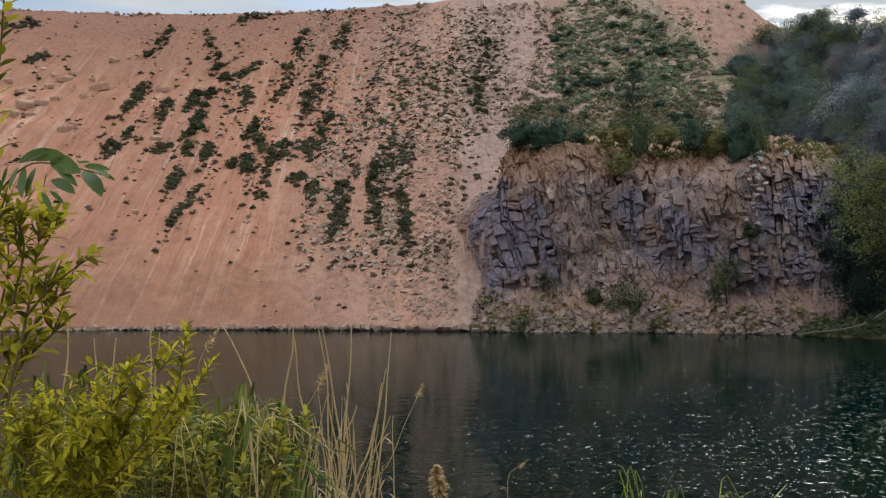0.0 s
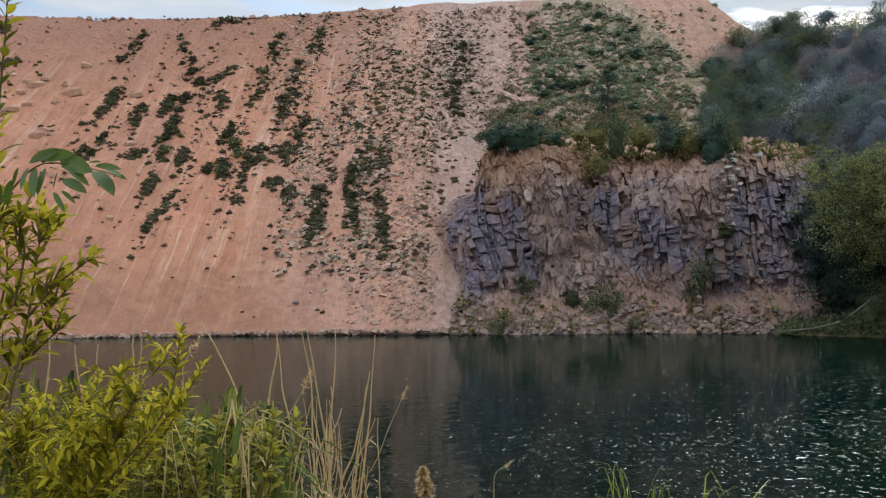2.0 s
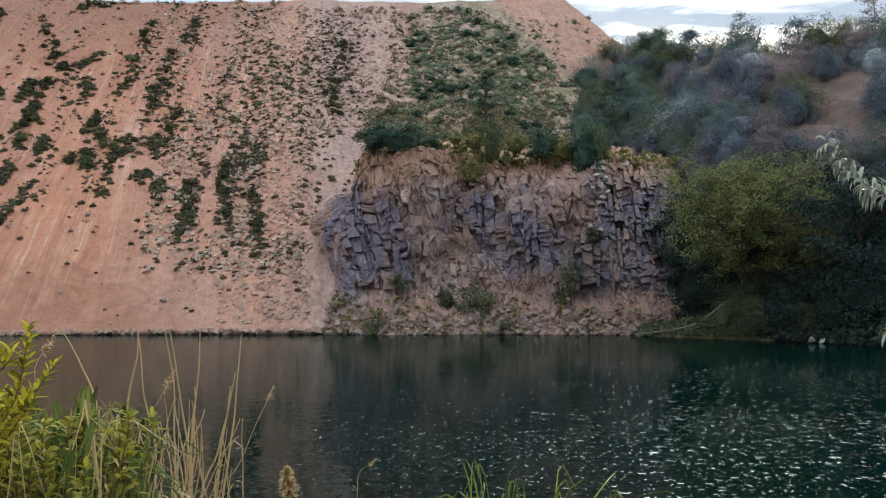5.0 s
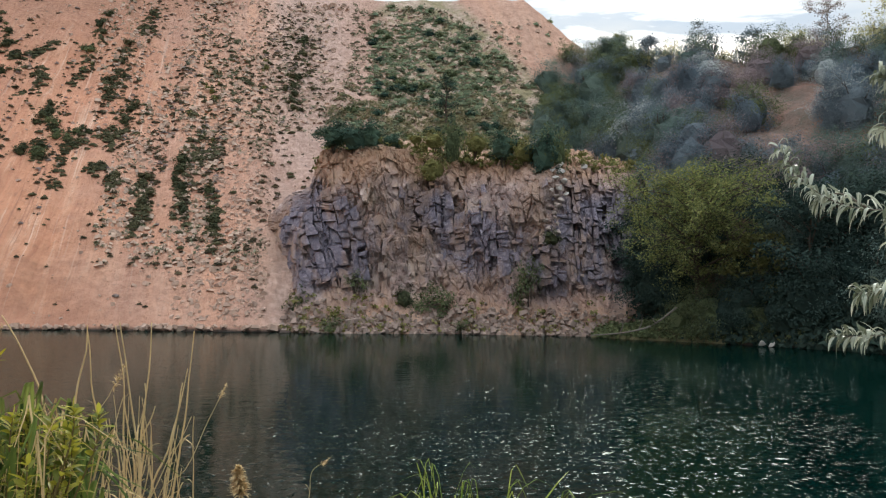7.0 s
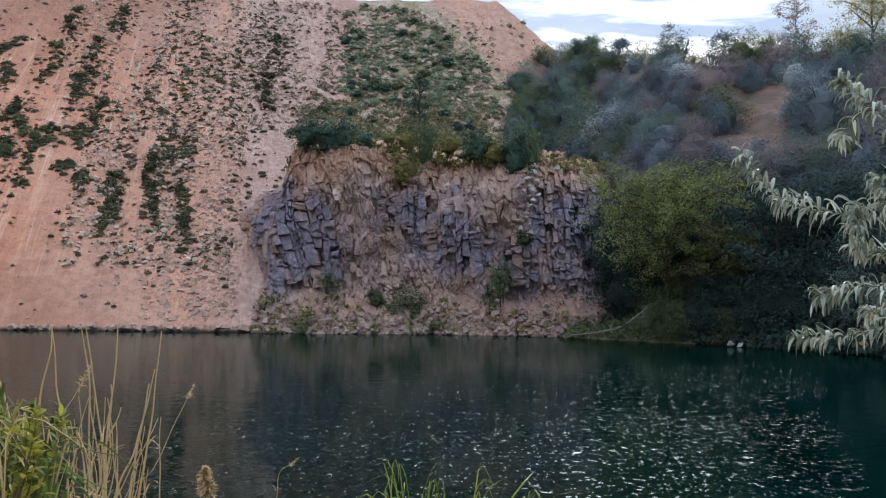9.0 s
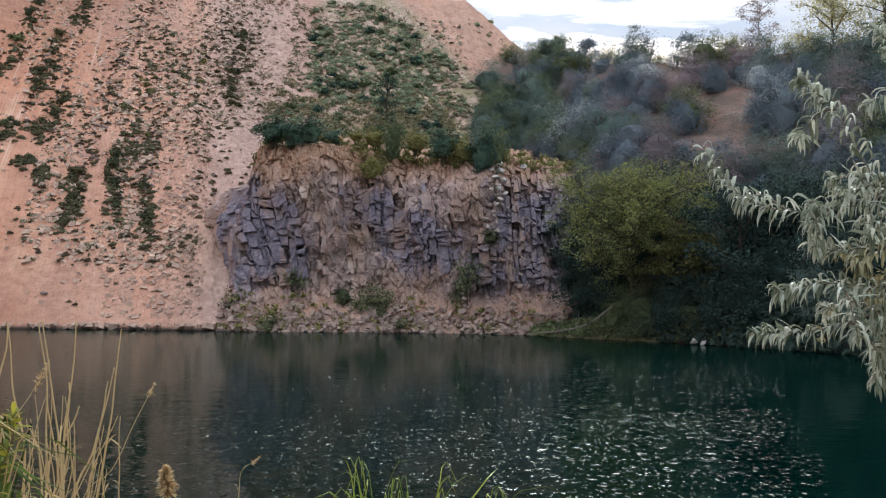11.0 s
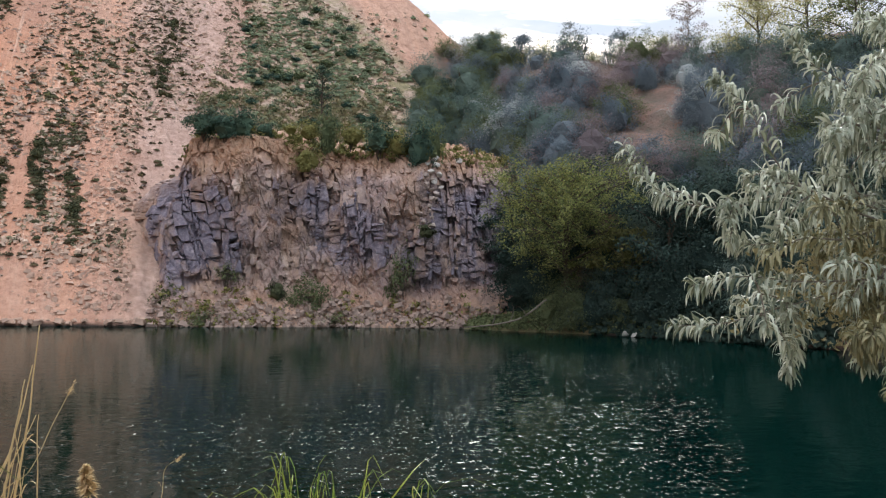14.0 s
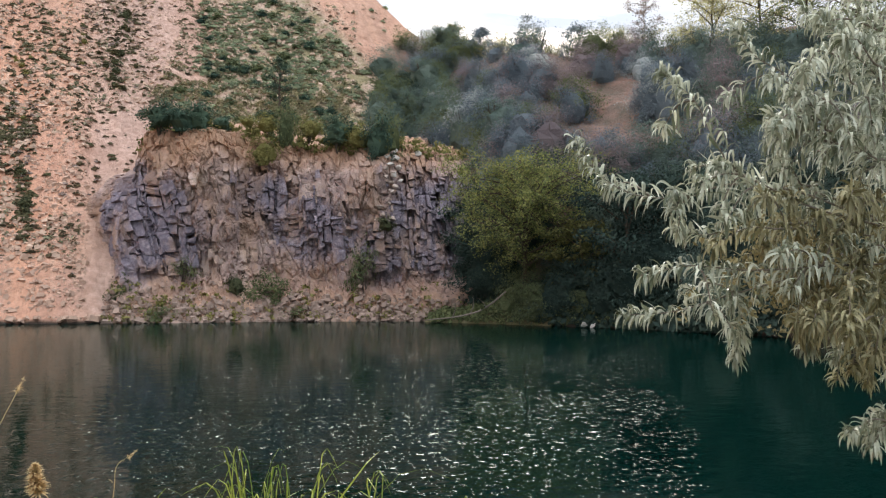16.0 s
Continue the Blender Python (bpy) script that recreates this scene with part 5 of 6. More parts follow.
def willow_twig(p, ctrl, step, length, width, start=0.0, r0=0.006, r1=0.0016):
    n = max(8, len(ctrl) * 5)
    pts = p.stem(curve_points(ctrl, n), r0, r1, 5)
    total = sum((pts[i + 1] - pts[i]).length for i in range(n))
    count = int(total / step)
    r = p.r
    for i in range(count + 16):
        # close-set young leaves crowd the tip
        u = min(0.999, (i + r.uniform(0, 0.8)) / count) if i < count else r.uniform(0.84, 0.999)
        if u < start:
            continue
        u = u ** 0.8
        k = min(n - 1, int(u * n))
        q = pts[k].lerp(pts[k + 1], u * n - k)
        d = (pts[k + 1] - pts[k]).normalized()
        side = d.orthogonal().normalized()
        side.rotate(Matrix.Rotation(i * 2.4 + r.uniform(-.5, .5), 3, d))
        v = d * r.uniform(0.15, 0.9) + side * 0.8 + Vector((0, 0, 0.25))
        droop_leaf(p, q, v, length * (1.0 - 0.3 * u ** 4) * r.uniform(0.65, 1.2), width * r.uniform(0.75, 1.25))
    return pts


def px(x, y, d):
    return first(x - 784, 441 - y, d)


def leafy_sapling():
    """Tall shoots at the bank's edge with an arching top of larger leaves."""
    p = Plant(201)
    foot = Vector((-0.85, 1.0, 0.4))
    p.stem(curve_points([foot, px(-70, 900, 1.25), px(-45, 640, 1.2)], 6), 0.005, 0.003, 6)
    twig(p, [px(-25, 640, 1.2), px(-18, 430, 1.15), px(-12, 220, 1.1), px(2, 60, 1.08), px(8, -60, 1.06)], 0.0088, 0.040, 0.0105, 0.2)
    # leafy sprays, from the main stem outwards
    sprays = [((10, 720), (45, 560), (60, 470), (75, 372)), ((45, 560), (95, 505), (160, 455)), ((40, 600), (85, 545), (132, 496)), ((20, 540), (40, 440), (20, 365)), ((40, 640), (70, 612), (116, 570)),
              ((55, 470), (80, 430), (104, 392)), ((-10, 580), (12, 480), (8, 400)), ((-20, 640), (0, 570), (30, 510)), ((0, 720), (30, 660), (62, 600)), ((-30, 760), (0, 690), (20, 620)), ((-30, 470), (-5, 400), (20, 340))]
    for c in sprays:
        d = 1.27 + p.r.uniform(-.05, .08)
        twig(p, [px(x, y, d) for x, y in c], 0.0075, 0.037, 0.0105, 0.2)
        for _ in range(4):
            (x0, y0), (x1, y1) = c[-2], c[-1]
            u = p.r.uniform(-0.3, 0.8)
            x, y = x0 + (x1 - x0) * u, y0 + (y1 - y0) * u
            way = p.r.uniform(-1, 1)
            twig(p, [px(x, y, d), px(x + 18 * way, y - 18, d), px(x + 34 * way + 8, y - p.r.uniform(28, 56), d + p.r.uniform(-.04, .04))], 0.0075, 0.034, 0.0098, 0.2)
    ob = p.done("leafy_sapling", BARK_NEAR, LEAF_NEAR, "stem", "foliage")
    q = Plant(202)
    q.stem(curve_points([px(-60, 420, 0.95), px(5, 335, 0.93), px(48, 297, 0.92), px(92, 294, 0.92), (px(150, 306, 0.92)), px(192, 318, 0.92)], 16), 0.0013, 0.0005, 5)
    shoot = part("arching_shoot", mesh_from("arching_shoot", q.sv, q.sf, BARK_NEAR, True), ob)
    # foot and tip of each leaf, right and down along the shoot
    for x0, y0, x1, y1 in [(31, 293, 90, 260), (53, 285, 112, 268), (12, 300, 2, 330), (31, 300, 16, 334), (41, 300, 38, 346), (61, 301, 45, 344), (86, 289, 142, 298), (96, 300, 136, 328),
                           (90, 322, 132, 338), (82, 310, 75, 336), (135, 293, 158, 289), (146, 299, 194, 300), (162, 305, 190, 311), (146, 307, 178, 342), (166, 312, 180, 344), (180, 313, 202, 320),
                           (86, 342, 112, 362), (72, 344, 92, 376), (-20, 330, -25, 370), (0, 322, -12, 362)]:
        a, b = px(x0, y0, 0.92 + q.r.uniform(-.015, .015)), px(x1, y1, 0.92 + q.r.uniform(-.03, .02))
        n = Vector((q.r.uniform(-.7, .7), -0.8, q.r.uniform(0.1, 0.9)))
        q.leaf(a, b - a, (b - a).length, (b - a).length * q.r.uniform(0.22, 0.32), 0.12, 5, 0.25, n)
        part("broad_leaf", mesh_from("broad_leaf", q.lv, q.lf, LEAF_GLOSS, True), shoot, "large deep green leaf")
        q.lv, q.lf = [], []
    return tagged(ob, "tall young sapling with small yellow-green leaves and an arching tip", "sapling")


leafy_sapling()


def yellow_shrub():
    p = Plant(203)
    r = p.r
    foot = Vector((-0.95, 1.95, 0.35))
    tips = [(330, 575, 300, 720), (376, 640, 310, 735), (228, 640, 190, 760), (190, 660, 150, 780), (120, 690, 90, 800), (60, 690, 40, 800), (20, 700, 10, 800),
            (250, 700, 200, 800), (290, 690, 240, 790), (150, 730, 120, 820), (340, 700, 280, 790), (200, 720, 160, 810), (90, 740, 70, 830), (10, 760, 0, 850)]
    for i, (tx, ty, mx, my) in enumerate(tips):
        d = 2.0 + r.uniform(-.2, .25)
        base = px(90 + r.uniform(-60, 60), 960, 2.05)
        p.stem(curve_points([foot, (foot + base) / 2 + Vector((r.uniform(-.05, .05), 0, 0)), base], 4), 0.01, 0.007, 5)
        twig(p, [base, px((90 + mx) / 2 + 10, (960 + my) / 2, d), px(mx, my, d), px(tx, ty, d)], 0.0056, 0.048, 0.0112, 0.15, 0.75, 0.0, 0.0045, 0.0012, 3, 0.12)
        for _ in range(6):
            u = r.uniform(0.1, 0.85)
            sx, sy = 90 + (tx - 90) * u, 960 + (ty - 960) * u
            twig(p, [px(sx, sy, d), px(sx + r.uniform(-30, 40), sy - r.uniform(20, 50), d), px(sx + r.uniform(-60, 50), sy - r.uniform(30, 85), d + r.uniform(-.1, .1))], 0.006, 0.045, 0.0108, 0.15, 0.8, 0.0, 0.0025)
    return tagged(p.done("yellow_green_shrub", BARK_NEAR, LEAF_NEAR, "stem", "foliage"), "bushy shrub with yellow-green narrow leaves on the bank", "shrub")


yellow_shrub()


def blade(p, ctrl, width, rows=8):
    """A long grass blade along a curve, flat and tapering, slightly keeled."""
    pts = curve_points(ctrl, rows)
    base = len(p.lv)
    side = Vector((p.r.uniform(-1, 1), p.r.uniform(-.5, .5), 0.05)).normalized()
    for i, q in enumerate(pts):
        w = width * 0.5 * (1 - (i / rows) ** 2.2) + 0.0004
        d = (pts[min(i + 1, rows)] - pts[max(i - 1, 0)]).normalized()
        s = (side - d * side.dot(d)).normalized()
        n = s.cross(d)
        p.lv += [q - s * w + n * w * 0.4, q, q + s * w + n * w * 0.4]
    for i in range(rows):
        q = base + 3 * i
        p.lf += [(q, q + 1, q + 4, q + 3), (q + 1, q + 2, q + 5, q + 4)]


def reed_clump(name, label, mat, seed, n, x0, x1, ytop, d, width, fan=0.5, snapped=0.3):
    """Reed blades fanning out of one foot, arching over, some snapped and folded."""
    p = Plant(seed)
    r = p.r
    mid = (x0 + x1) / 2
    for _ in range(n):
        x = r.uniform(x0, x1)
        y = ytop(x) + 190 * r.random() ** 1.4
        dd = d + r.uniform(-.35, .35)
        foot = px(mid + (x - mid) * (1 - fan) + r.uniform(-55, 55), 1020, dd)
        foot.z = min(foot.z, 0.5)
        top = px(x, y, dd)
        m1 = foot.lerp(top, 0.55) + Vector((r.uniform(-.05, .05), r.uniform(-.05, .05), 0.03))
        way = r.choice((-1, 1))
        kind = r.random()
        if kind < snapped:
            # folded over at a sharp knee
            knee = top + Vector((way * 0.012, 0, -0.01))
            tip = top + Vector((way * r.uniform(.02, .14), r.uniform(-.05, .05), -r.uniform(.1, .32)))
            blade(p, [foot, m1, top, knee, tip], width * r.uniform(0.7, 1.3), 12)
        elif kind < 0.8:
            way = (1 if x > mid else -1) if r.random() < 0.75 else way
            tip = top + Vector((way * r.uniform(.08, .36), r.uniform(-.1, .1), r.uniform(-.3, .0)))
            blade(p, [foot, m1, top, tip], width * r.uniform(0.6, 1.3), 10)
        else:
            blade(p, [foot, m1, top], width * r.uniform(0.5, 1.1), 6)
    return tagged(p.done(name, BARK_NEAR, mat, "stem", "blade_mass"), label, "reeds", kind="stuff")


for k, (n, x0, x1) in enumerate([(30, 250, 430), (40, 350, 500), (36, 430, 560)]):
    reed_clump("reed_blades", "green reed blades bending over at the water's edge", BLADE, 211 + 20 * k, n, x0, x1, lambda x: 695 + max(0, x - 440) * 0.6, 3.0 + 0.1 * k, 0.017, 0.6, 0.5)
    reed_clump("dark_reed_blades", "deep green reed leaves low on the bank", LEAF_BROAD, 213 + 20 * k, 34, x0 - 20, x1, lambda x: 735 + max(0, x - 430) * 0.6, 2.9, 0.015, 0.97, 0.45)
reed_clump("straw_blades", "dry straw-coloured grass among the green reeds", STRAW, 212, 64, 190, 560, lambda x: 715 + max(0, x - 470) * 0.5, 2.75, 0.0065, 0.35, 0.25)
reed_clump("near_blades", "long narrow green leaves at the shrub's foot", BLADE, 214, 60, -40, 200, lambda x: 670, 2.5, 0.012, 0.6)


LEAF_HERB = leaf_material("herb_leaf", (0.08, 0.10, 0.01), (0.44, 0.40, 0.05), 0.42, 0.5, 0.2)


def reed_weed():
    """A leafy green weed standing in the reeds."""
    p = Plant(215)
    r = p.r
    for _ in range(52):
        x, y = r.gauss(375, 75), r.uniform(722, 870)
        d = 2.65 + r.uniform(-.25, .25)
        twig(p, [px(390 + (x - 390) * .5, 980, d), px(x - 4, y + 60, d), px(x, y, d)], 0.011, 0.064, 0.019, 0.3, 0.9, 0.0, 0.004, 0.0015, 3, 0.25)
    return tagged(p.done("reed_weed", BARK_NEAR, LEAF_HERB, "stem", "foliage"), "leafy yellow-green weed growing among the reeds", "weed")


reed_weed()


def plume(p, at, d, length, radius, n):
    """A feathery seed head of fine drooping bristles."""
    r = p.r
    d = d.normalized()
    for _ in range(n):
        u = r.random()
        q = at + d * (length * u)
        v = d * r.uniform(.5, 1) + Vector((r.gauss(0, .6), r.gauss(0, .6), r.gauss(0, .3) - 0.2))
        p.leaf(q, v, radius * r.uniform(0.6, 1.3) * (1.1 - 0.6 * u), radius * 0.14, 0.3, 1)


def dry_reed(seed, ctrl, d, thick, head=0.0):
    p = Plant(seed)
    r = p.r
    pts = [px(x, y, d) for x, y in ctrl]
    low = pts[0].copy()
    low.z = 0.2 if d > 4 else 0.4
    low += (pts[0] - pts[1]) * 0.2
    low.z = 0.0
    bent = curve_points([low] + pts, 16)
    for k in range(3, 17):
        bent[k] += Vector((noise.noise(Vector((seed * 1.7, k * 0.22, 0))), 0, 0)) * 0.03
    curve = p.stem(bent, thick, thick * 0.35, 5)
    if head:
        plume(p, curve[-2], curve[-1] - curve[-3], head, head * 0.35, 70)
    ob = p.done("dry_reed", STRAW, STRAW, "stalk", "seed_head")
    for k in (5, 8, 10):
        if r.random() < 0.6:
            q = Plant(seed + k)
            q.leaf(curve[k], Vector((r.uniform(-1, 1), r.uniform(-.5, .5), 1.2)), r.uniform(.08, .25), 0.008, 0.5, 3)
            part("leaf", mesh_from("leaf", q.lv, q.lf, STRAW), ob)
    return tagged(ob, "tall dry straw-coloured reed stalk" + (" with a feathery seed head" if head else " at the water's edge"), "reed", "dry reeds at the water's edge")


REEDS_A = [[(463, 850), (460, 780), (445, 690), (420, 630), (380, 565)], [(490, 800), (500, 720), (515, 640), (518, 580)], [(545, 850), (542, 760), (530, 680), (518, 590)],
           [(583, 880), (580, 760), (575, 660), (562, 580)], [(606, 850), (600, 790), (582, 680), (570, 575)], [(605, 880), (612, 780), (618, 680), (621, 575)]]
REEDS_B = [[(660, 880), (675, 790), (682, 700), (692, 590)], [(625, 880), (650, 800), (665, 740), (680, 655)], [(650, 882), (655, 830), (668, 740), (676, 680)],
           [(600, 882), (604, 830), (612, 770), (628, 720)], [(608, 880), (613, 800), (615, 740), (610, 680)], [(590, 890), (600, 840), (585, 740), (576, 690)]]
REEDS_C = [[(107, 780), (110, 680), (118, 560)], [(268, 780), (262, 640), (265, 570)], [(285, 780), (272, 690), (280, 590)], [(180, 780), (172, 680), (165, 600)], [(205, 780), (190, 690), (205, 600)]]
i = 0
for rows in (REEDS_A, REEDS_B, REEDS_C):
    for c in rows:
        dry_reed(230 + i, c, 4.7 + 0.25 * (i % 4), 0.0092, 0.0)
        i += 1
dry_reed(260, [(480, 830), (505, 785), (540, 725), (566, 680)], 5.0, 0.0045, 0.16)
dry_reed(261, [(640, 882), (680, 830), (715, 760), (740, 690)], 5.4, 0.0035, 0.1)
dry_reed(262, [(330, 760), (340, 690), (352, 650), (372, 610)], 4.6, 0.0035, 0.14)
dry_reed(263, [(560, 882), (556, 840), (566, 780)], 4.8, 0.0035, 0.1)
dry_reed(264, [(893, 950), (897, 880), (905, 838), (918, 828)], 4.4, 0.0025, 0.06)
r5 = random.Random(5)
for k in range(26):
    x = r5.gauss(600, 45)
    y = r5.uniform(700, 830)
    dry_reed(270 + k, [(x + r5.uniform(-25, 15), 950), (x, (950 + y) / 2), (x + r5.uniform(-22, 34), y)], r5.uniform(4.4, 5.4), 0.006, 0.0)


def brown_plume(seed, x, y, d, high):
    p = Plant(seed)
    low = px(x + 12, 1000, d)
    low.z = 0.1
    top = px(x - 4, y + 35, d)
    p.stem(curve_points([low, (low + top) / 2 + Vector((0.03, 0, 0)), top], 8), 0.004, 0.003, 5)
    plume(p, top - Vector((0, 0, high * 0.2)), Vector((-0.12, 0, 1)), high, high * 0.46, 760)
    return tagged(p.done("reed_plume", STRAW, STRAW, "stalk", "seed_head"), "dense brown feathery reed plume on a dry stalk", "reed")


brown_plume(300, 781, 835, 4.6, 0.15)


def grass_tuft(seed, a, base_b, d, n, high, spread, mat, label, view=last):
    p = Plant(seed)
    r = p.r
    foot = view(a, base_b, d)
    foot.z = min(foot.z, 0.55)
    for _ in range(n):
        lx = r.gauss(0, spread)
        h = high * r.uniform(0.45, 1.0)
        b = foot + Vector((r.gauss(0, 0.05), r.gauss(0, 0.06), -0.1))
        m = b + Vector((lx * 0.25, r.gauss(0, .03), h * 0.6))
        t = b + Vector((lx * 0.7, r.gauss(0, .05), h))
        e = b + Vector((lx * 1.15, r.gauss(0, .08), h * r.uniform(0.8, 1.05)))
        blade(p, [b, m, t, e], r.uniform(0.004, 0.009))
    return tagged(p.done("grass_tuft", BARK_NEAR, mat, "stem", "blade_mass"), label, "grass", "grass tufts on the bank")


GRASS = leaf_material("bright_grass", (0.10, 0.15, 0.02), (0.36, 0.37, 0.07), 0.3, 0.5, 0.2)
FRESH = "fresh yellow-green grass tuft at the water's edge"
grass_tuft(310, -345, -560, 3.6, 46, 0.88, 0.16, GRASS, FRESH)
grass_tuft(311, -290, -560, 3.7, 36, 0.82, 0.2, GRASS, FRESH)
grass_tuft(312, -250, -540, 3.5, 24, 0.8, 0.2, GRASS, FRESH)
grass_tuft(313, -130, -560, 3.8, 26, 0.74, 0.15, GRASS, FRESH)
grass_tuft(314, 40, -560, 3.8, 22, 0.6, 0.12, GRASS, FRESH)
grass_tuft(315, -560, -560, 3.8, 30, 0.6, 0.2, BLADE, "green grass tuft on the bank")
grass_tuft(316, -430, -560, 3.8, 24, 0.62, 0.2, BLADE, "green grass tuft on the bank")


# ---- the silvery willow reaching in over the water ----
def lx(x, y, d):
    return last(x - 784, 441 - y, d)


LEAF_INNER = leaf_material("aged_willow_leaf", (0.10, 0.095, 0.045), (0.42, 0.385, 0.225), 0.25, 0.5, 0.2)
FRUIT = leaf_material("olive_fruit", (0.2, 0.17, 0.08), (0.42, 0.36, 0.2), 0.1, 0.6, 0.1)


def silver_willow():
    p = Plant(320)
    r = p.r
    crotch = lx(1640, 420, 4.3)
    foot = Vector((crotch.x + 0.25, crotch.y - 0.2, 0.3))
    p.stem(curve_points([foot, (foot + crotch) / 2 + Vector((0.06, 0, 0)), crotch, lx(1660, 100, 4.4), lx(1650, -150, 4.5)], 16), 0.055, 0.02, 8)
    L, W = 0.117, 0.0138
    sets_a = [[(1400, 335), (1290, 325), (1220, 347), (1130, 345), (1060, 308), (1012, 240)], [(1450, 370), (1360, 330), (1285, 280), (1232, 180), (1200, 150), (1168, 122)],
              [(1568, 300), (1480, 205), (1400, 135), (1335, 95), (1300, 40)], [(1560, 420), (1400, 395), (1300, 408), (1240, 415), (1198, 402)]]
    sets_b = [[(1600, 460), (1480, 470), (1330, 478), (1220, 470), (1132, 488)], [(1560, 480), (1420, 490), (1300, 520), (1190, 552), (1098, 558)],
              [(1400, 470), (1340, 520), (1312, 590), (1298, 640)], [(1600, 520), (1540, 540), (1470, 580), (1425, 625)], [(1620, 560), (1568, 580), (1520, 600)]]
    sets_c = [[(1640, 260), (1568, 150), (1500, 80), (1450, 20)], [(1640, 200), (1580, 80), (1530, 20), (1500, -30)], [(1620, 330), (1520, 270), (1440, 240), (1360, 215)],
              [(1620, 420), (1500, 360), (1400, 330), (1330, 350)], [(1680, 760), (1630, 750), (1580, 752), (1535, 775)], [(1620, 500), (1560, 560), (1500, 600), (1480, 640)]]
    root = p.done("silver_willow", BARK_GREY, LEAF_SILVER, "trunk", "foliage")
    seed = 330
    for rows in (sets_a, sets_b, sets_c):
        for c in rows:
            seed += 1
            limb = Plant(seed)
            d = 3.7 + r.uniform(-.2, .35)
            if c[0][0] >= 1600:
                ctrl = [crotch] + [lx(x, y, d) for x, y in c]
            else:
                ctrl = [crotch, lx((c[0][0] + 1640) / 2, (c[0][1] + 420) / 2, d + 0.2)] + [lx(x, y, d) for x, y in c]
            pts = willow_twig(limb, ctrl, 0.0115, L * (0.95 if rows is sets_a else 1.0), W, 0.25)
            # hanging side twigs that fill the crown
            n = len(pts)
            for _ in range(6):
                q = pts[int(n * r.uniform(0.25, 0.75))]
                e = q + Vector((r.uniform(-.35, .15), r.uniform(-.2, .2), r.uniform(-.22, .12)))
                willow_twig(limb, [q, (q + e) / 2 + Vector((0, 0, 0.04)), e], 0.013, L * 0.95, W)
            branch = part("branch", mesh_from("branch", limb.sv, limb.sf, BARK_GREY, True), root)
            part("foliage", mesh_from("foliage", limb.lv, limb.lf, LEAF_SILVER), branch, "narrow silvery drooping leaves")
    # darker, olive-tinted shoots inside the crown
    inner, upper = Plant(322), Plant(323)
    for _ in range(130):
        x, y = r.uniform(1340, 1680), r.uniform(0, 630)
        if x < 1365 + (y - 350) ** 2 / 900:
            continue
        d = 3.9 + r.uniform(-.6, .9)
        q = lx(x, y, d)
        e = q + Vector((r.uniform(-.3, .0), r.uniform(-.2, .1), r.uniform(-.25, .15)))
        willow_twig(upper if y < 330 else inner, [q + Vector((0.2, 0.1, 0.02)), q, (q + e) / 2 + Vector((0, 0, 0.04)), e], 0.011, L, W)
    fruit = Plant(321)
    for _ in range(420):
        x, y = min(1560, r.gauss(1430, 75)), min(585, r.gauss(480, 48))
        fruit.tuft(lx(x, y, 3.75 + r.uniform(-.25, .3)), 7, 0.012, 0.012, 1.0)
    tagged(part("inner_stem", mesh_from("inner_stem", inner.sv, inner.sf, BARK_GREY, True), root), kind="stuff")
    part("inner_foliage", mesh_from("inner_foliage", inner.lv, inner.lf, LEAF_INNER), root, "dull olive-grey inner leaves")
    tagged(part("upper_stem", mesh_from("upper_stem", upper.sv, upper.sf, BARK_GREY, True), root), kind="stuff")
    part("upper_foliage", mesh_from("upper_foliage", upper.lv, upper.lf, LEAF_SILVER), root, "narrow silvery leaves of the upper crown")
    tagged(part("fruit_mass", mesh_from("fruit_mass", fruit.lv, fruit.lf, FRUIT), root, "small olive-yellow fruits"), kind="stuff")
    return tagged(root, "silvery willow with narrow drooping leaves leaning over the water", "tree")


silver_willow()


# ---- jointed blocks of the cliff, pieces of the rock face ----
def joint(i, s0, lean, h):
    """A steep wandering joint between two columns of blocks."""
    return s0 + lean * (h - 6.0) + 0.26 * noise.noise(Vector((h * 0.6, i * 3.1, 1.0))) + 0.10 * noise.noise(Vector((h * 2.3, i * 1.7, 5.0)))


def block(r, corners, jump):
    """One block between its joints: four jittered corners, a broken front of nine facets."""
    s = sum(c[0] for c in corners) / 4
    h = sum(c[1] for c in corners) / 4
    c0 = cliff_point(s, h)
    ta, tb = r.gauss(0, 0.10), r.gauss(-0.08, 0.08)
    V, F = [], []
    for i in range(4):
        for j in range(4):
            u, v = (0, 0.28, 0.72, 1)[j], (0, 0.25, 0.75, 1)[i]
            if 0 < u < 1:
                u += r.uniform(-.12, .12)
            if 0 < v < 1:
                v += r.uniform(-.12, .12)
            x = (corners[0][0] * (1 - u) + corners[1][0] * u) * (1 - v) + (corners[3][0] * (1 - u) + corners[2][0] * u) * v
            y = (corners[0][1] * (1 - u) + corners[1][1] * u) * (1 - v) + (corners[3][1] * (1 - u) + corners[2][1] * u) * v
            rim = (i in (0, 3)) + (j in (0, 3))
            o = jump + ta * (x - s) + tb * (y - h) - (0, 0.015, 0.06)[rim] * r.uniform(0.2, 1.8) + r.uniform(-.05, .05)
            V.append(cliff_point(x, y, o) - c0)
    for x, y in corners:
        V.append(cliff_point(x, y, jump - 0.75) - c0)
    for i in range(3):
        for j in range(3):
            q = i * 4 + j
            F.append((q, q + 1, q + 5, q + 4))
    F += [(16, 17, 3, 2, 1, 0), (17, 18, 15, 11, 7, 3), (18, 19, 12, 13, 14, 15), (19, 16, 0, 4, 8, 12)]
    return V, F, c0


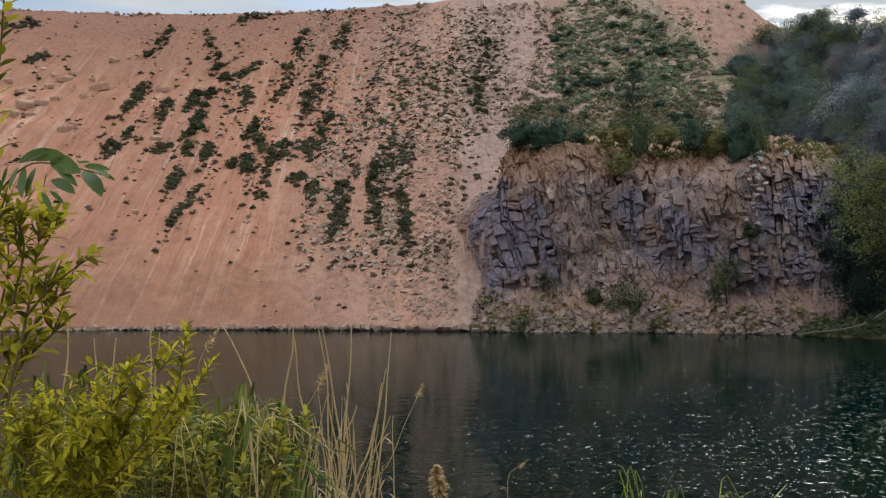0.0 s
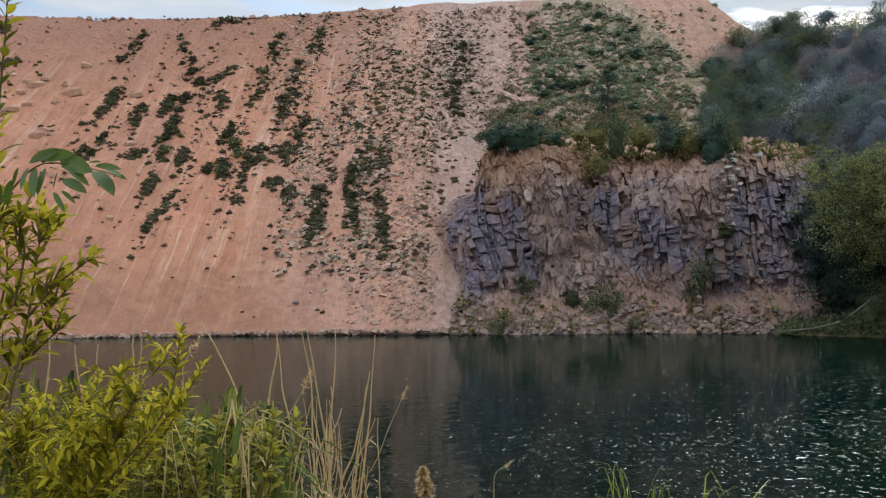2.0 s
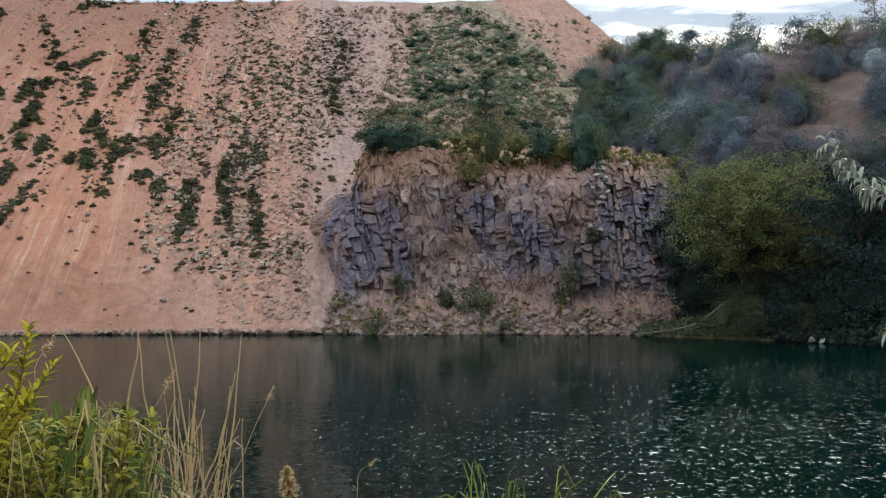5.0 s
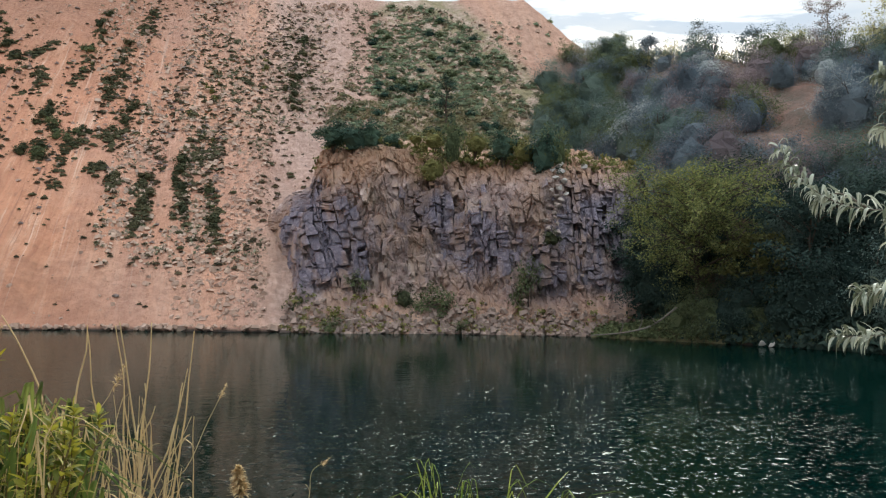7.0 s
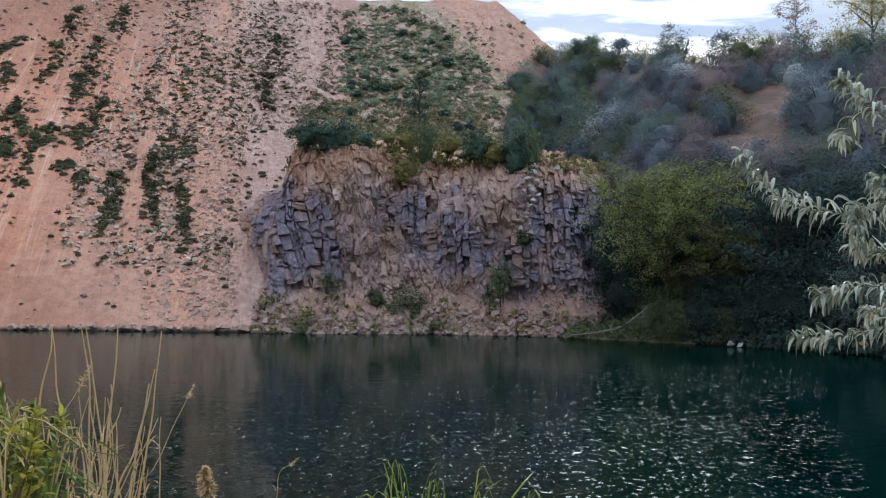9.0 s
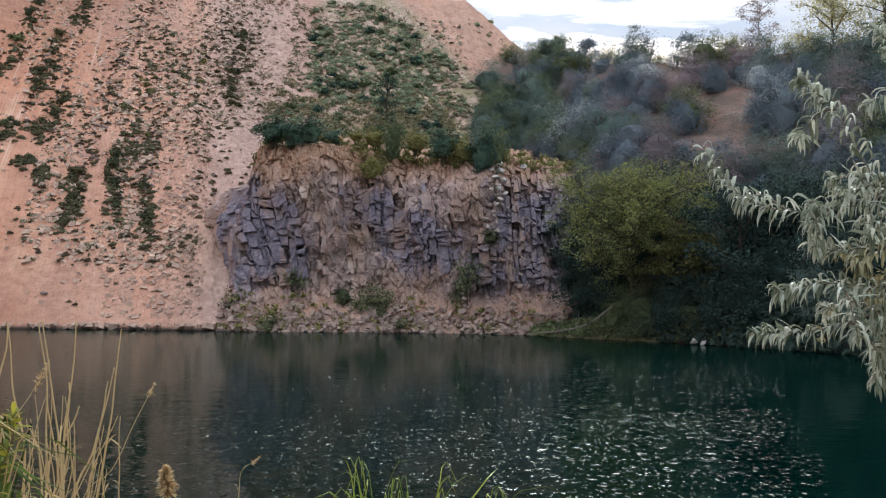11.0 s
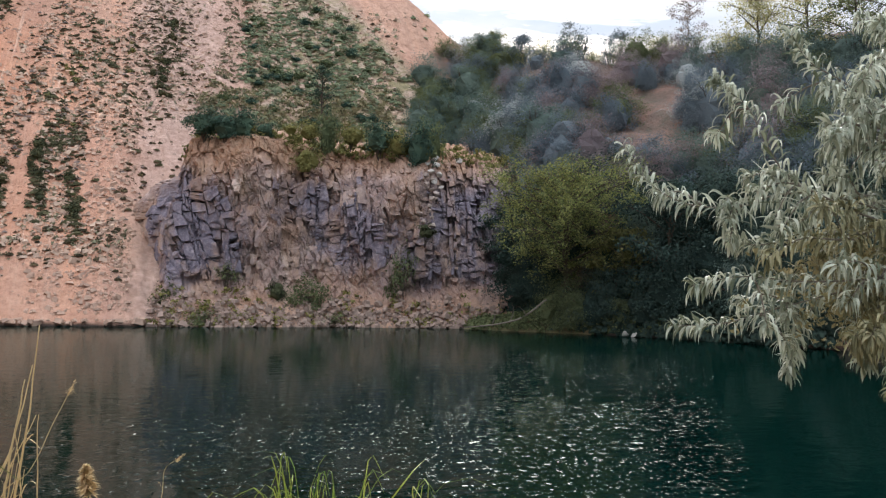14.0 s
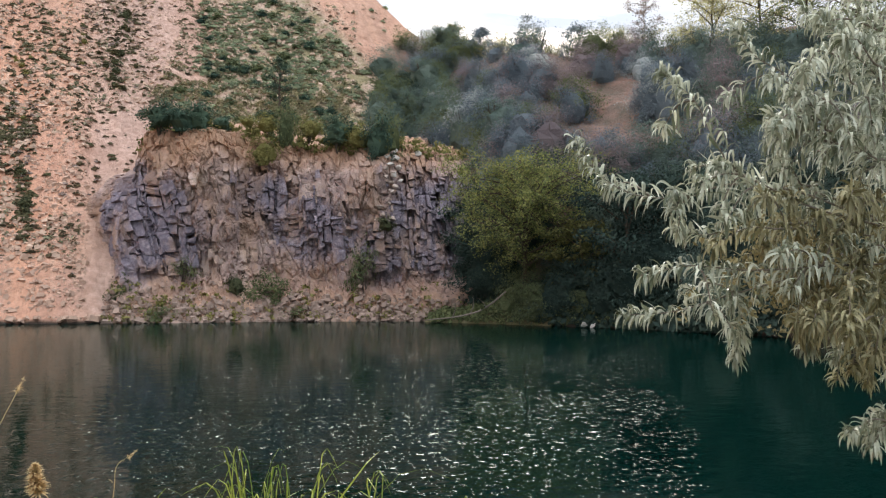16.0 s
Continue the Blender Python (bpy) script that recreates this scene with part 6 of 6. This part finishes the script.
def lay(V, F, c0, mat):
    o = new("rock_block", mesh_from("rock_block", V, F, mat))
    o.parent = CLIFF
    o.location = c0


def cliff_blocks():
    r = random.Random(440)
    made, s, i = 0, 3.4, 0
    V, F = [], []
    while s < 32.5:
        w = r.choice((0.18, 0.26, 0.34, 0.44, 0.6)) * r.uniform(0.85, 1.2)
        lean = -0.20 * smooth01(s, 15, 11) - 0.03
        h = 2.0 + r.uniform(0, 1.2)
        col = r.gauss(-0.05, 0.07)
        tilt = r.gauss(0, 0.10)
        while h < 11.8:
            hh = r.choice((0.16, 0.26, 0.38, 0.55, 0.85)) * r.uniform(0.8, 1.2)
            t2 = r.gauss(0, 0.24)
            mid = joint(i, s + w / 2, lean, h + hh / 2)
            dk = darkness(mid, h + hh / 2) + 0.25 * noise.noise(Vector((mid * 0.7, h * 0.7, 9.0)))
            if h + hh < lerp(mid, TOP_S, TOP_Z) - (1.5 if mid < 26 else 0.3) and r.random() < (0.9 if dk > 0.3 else 0.05):
                g = 0.004 + 0.035 * r.random() ** 3
                cs = [(joint(i, s, lean, h) + g, h + tilt * -w / 2 + g), (joint(i + 1, s + w, lean, h) - g, h + tilt * w / 2 + g),
                      (joint(i + 1, s + w, lean, h + hh) - g, h + hh + t2 * w / 2 - g), (joint(i, s, lean, h + hh) + g, h + hh - t2 * w / 2 - g)]
                cs = [(x + r.gauss(0, 0.07 * w), y + r.gauss(0, 0.06)) for x, y in cs]
                v, f, c0 = block(r, cs, 0.7 * fbm(mid * 0.28, (h + hh / 2) * 0.22, 4.0, 4) + col + r.gauss(0, 0.07) - (0.3 if r.random() < 0.06 else 0))
                if made < 300:
                    lay(v, f, c0, ROCK_BLUE if dk > 0.3 else ROCK_TAN)
                    made += 1
                else:
                    f = [tuple(k + len(V) for k in t) for t in f]
                    V += [p + c0 for p in v]
                    F += f
            h += hh
            tilt = t2
        s += w
        i += 1
    tagged(part("jointed_rock", mesh_from("jointed_rock", V, F, ROCK_BLUE), CLIFF, "blue-grey jointed blocks"), kind="stuff")


cliff_blocks()

def weathered_slabs():
    """The tan middle of the face: broken slabs, joined, past what could be picked apart."""
    r = random.Random(450)
    V, F = [], []
    s, i = 10.5, 100
    while s < 28.5:
        w = r.uniform(0.22, 0.62)
        h = 1.8 + r.uniform(0, 1.5)
        tilt = 0.0
        while h < 11.5:
            hh = r.choice((0.25, 0.4, 0.6, 1.0)) * r.uniform(0.8, 1.2)
            t2 = r.gauss(0, 0.22)
            mid = joint(i, s + w / 2, -0.12, h + hh / 2)
            if h + hh < lerp(mid, TOP_S, TOP_Z) - 0.4 and darkness(mid, h + hh / 2) < 0.36 and r.random() < 0.5:
                cs = [(joint(i, s, -0.12, h), h - tilt * w / 2), (joint(i + 1, s + w, -0.12, h), h + tilt * w / 2),
                      (joint(i + 1, s + w, -0.12, h + hh), h + hh + t2 * w / 2), (joint(i, s, -0.12, h + hh), h + hh - t2 * w / 2)]
                cs = [(x + r.gauss(0, 0.05), y + r.gauss(0, 0.06)) for x, y in cs]
                v, f, c0 = block(r, cs, 0.7 * fbm(mid * 0.28, (h + hh / 2) * 0.22, 4.0, 4) + r.uniform(-0.2, 0.04))
                q = len(V)
                V += [p + c0 for p in v]
                F += [tuple(k + q for k in t) for t in f]
            h += hh
            tilt = t2
        s += w
        i += 1
    tagged(part("weathered_rock", mesh_from("weathered_rock", V, F, ROCK_TAN), CLIFF, "weathered tan slabs"), kind="stuff")


weathered_slabs()
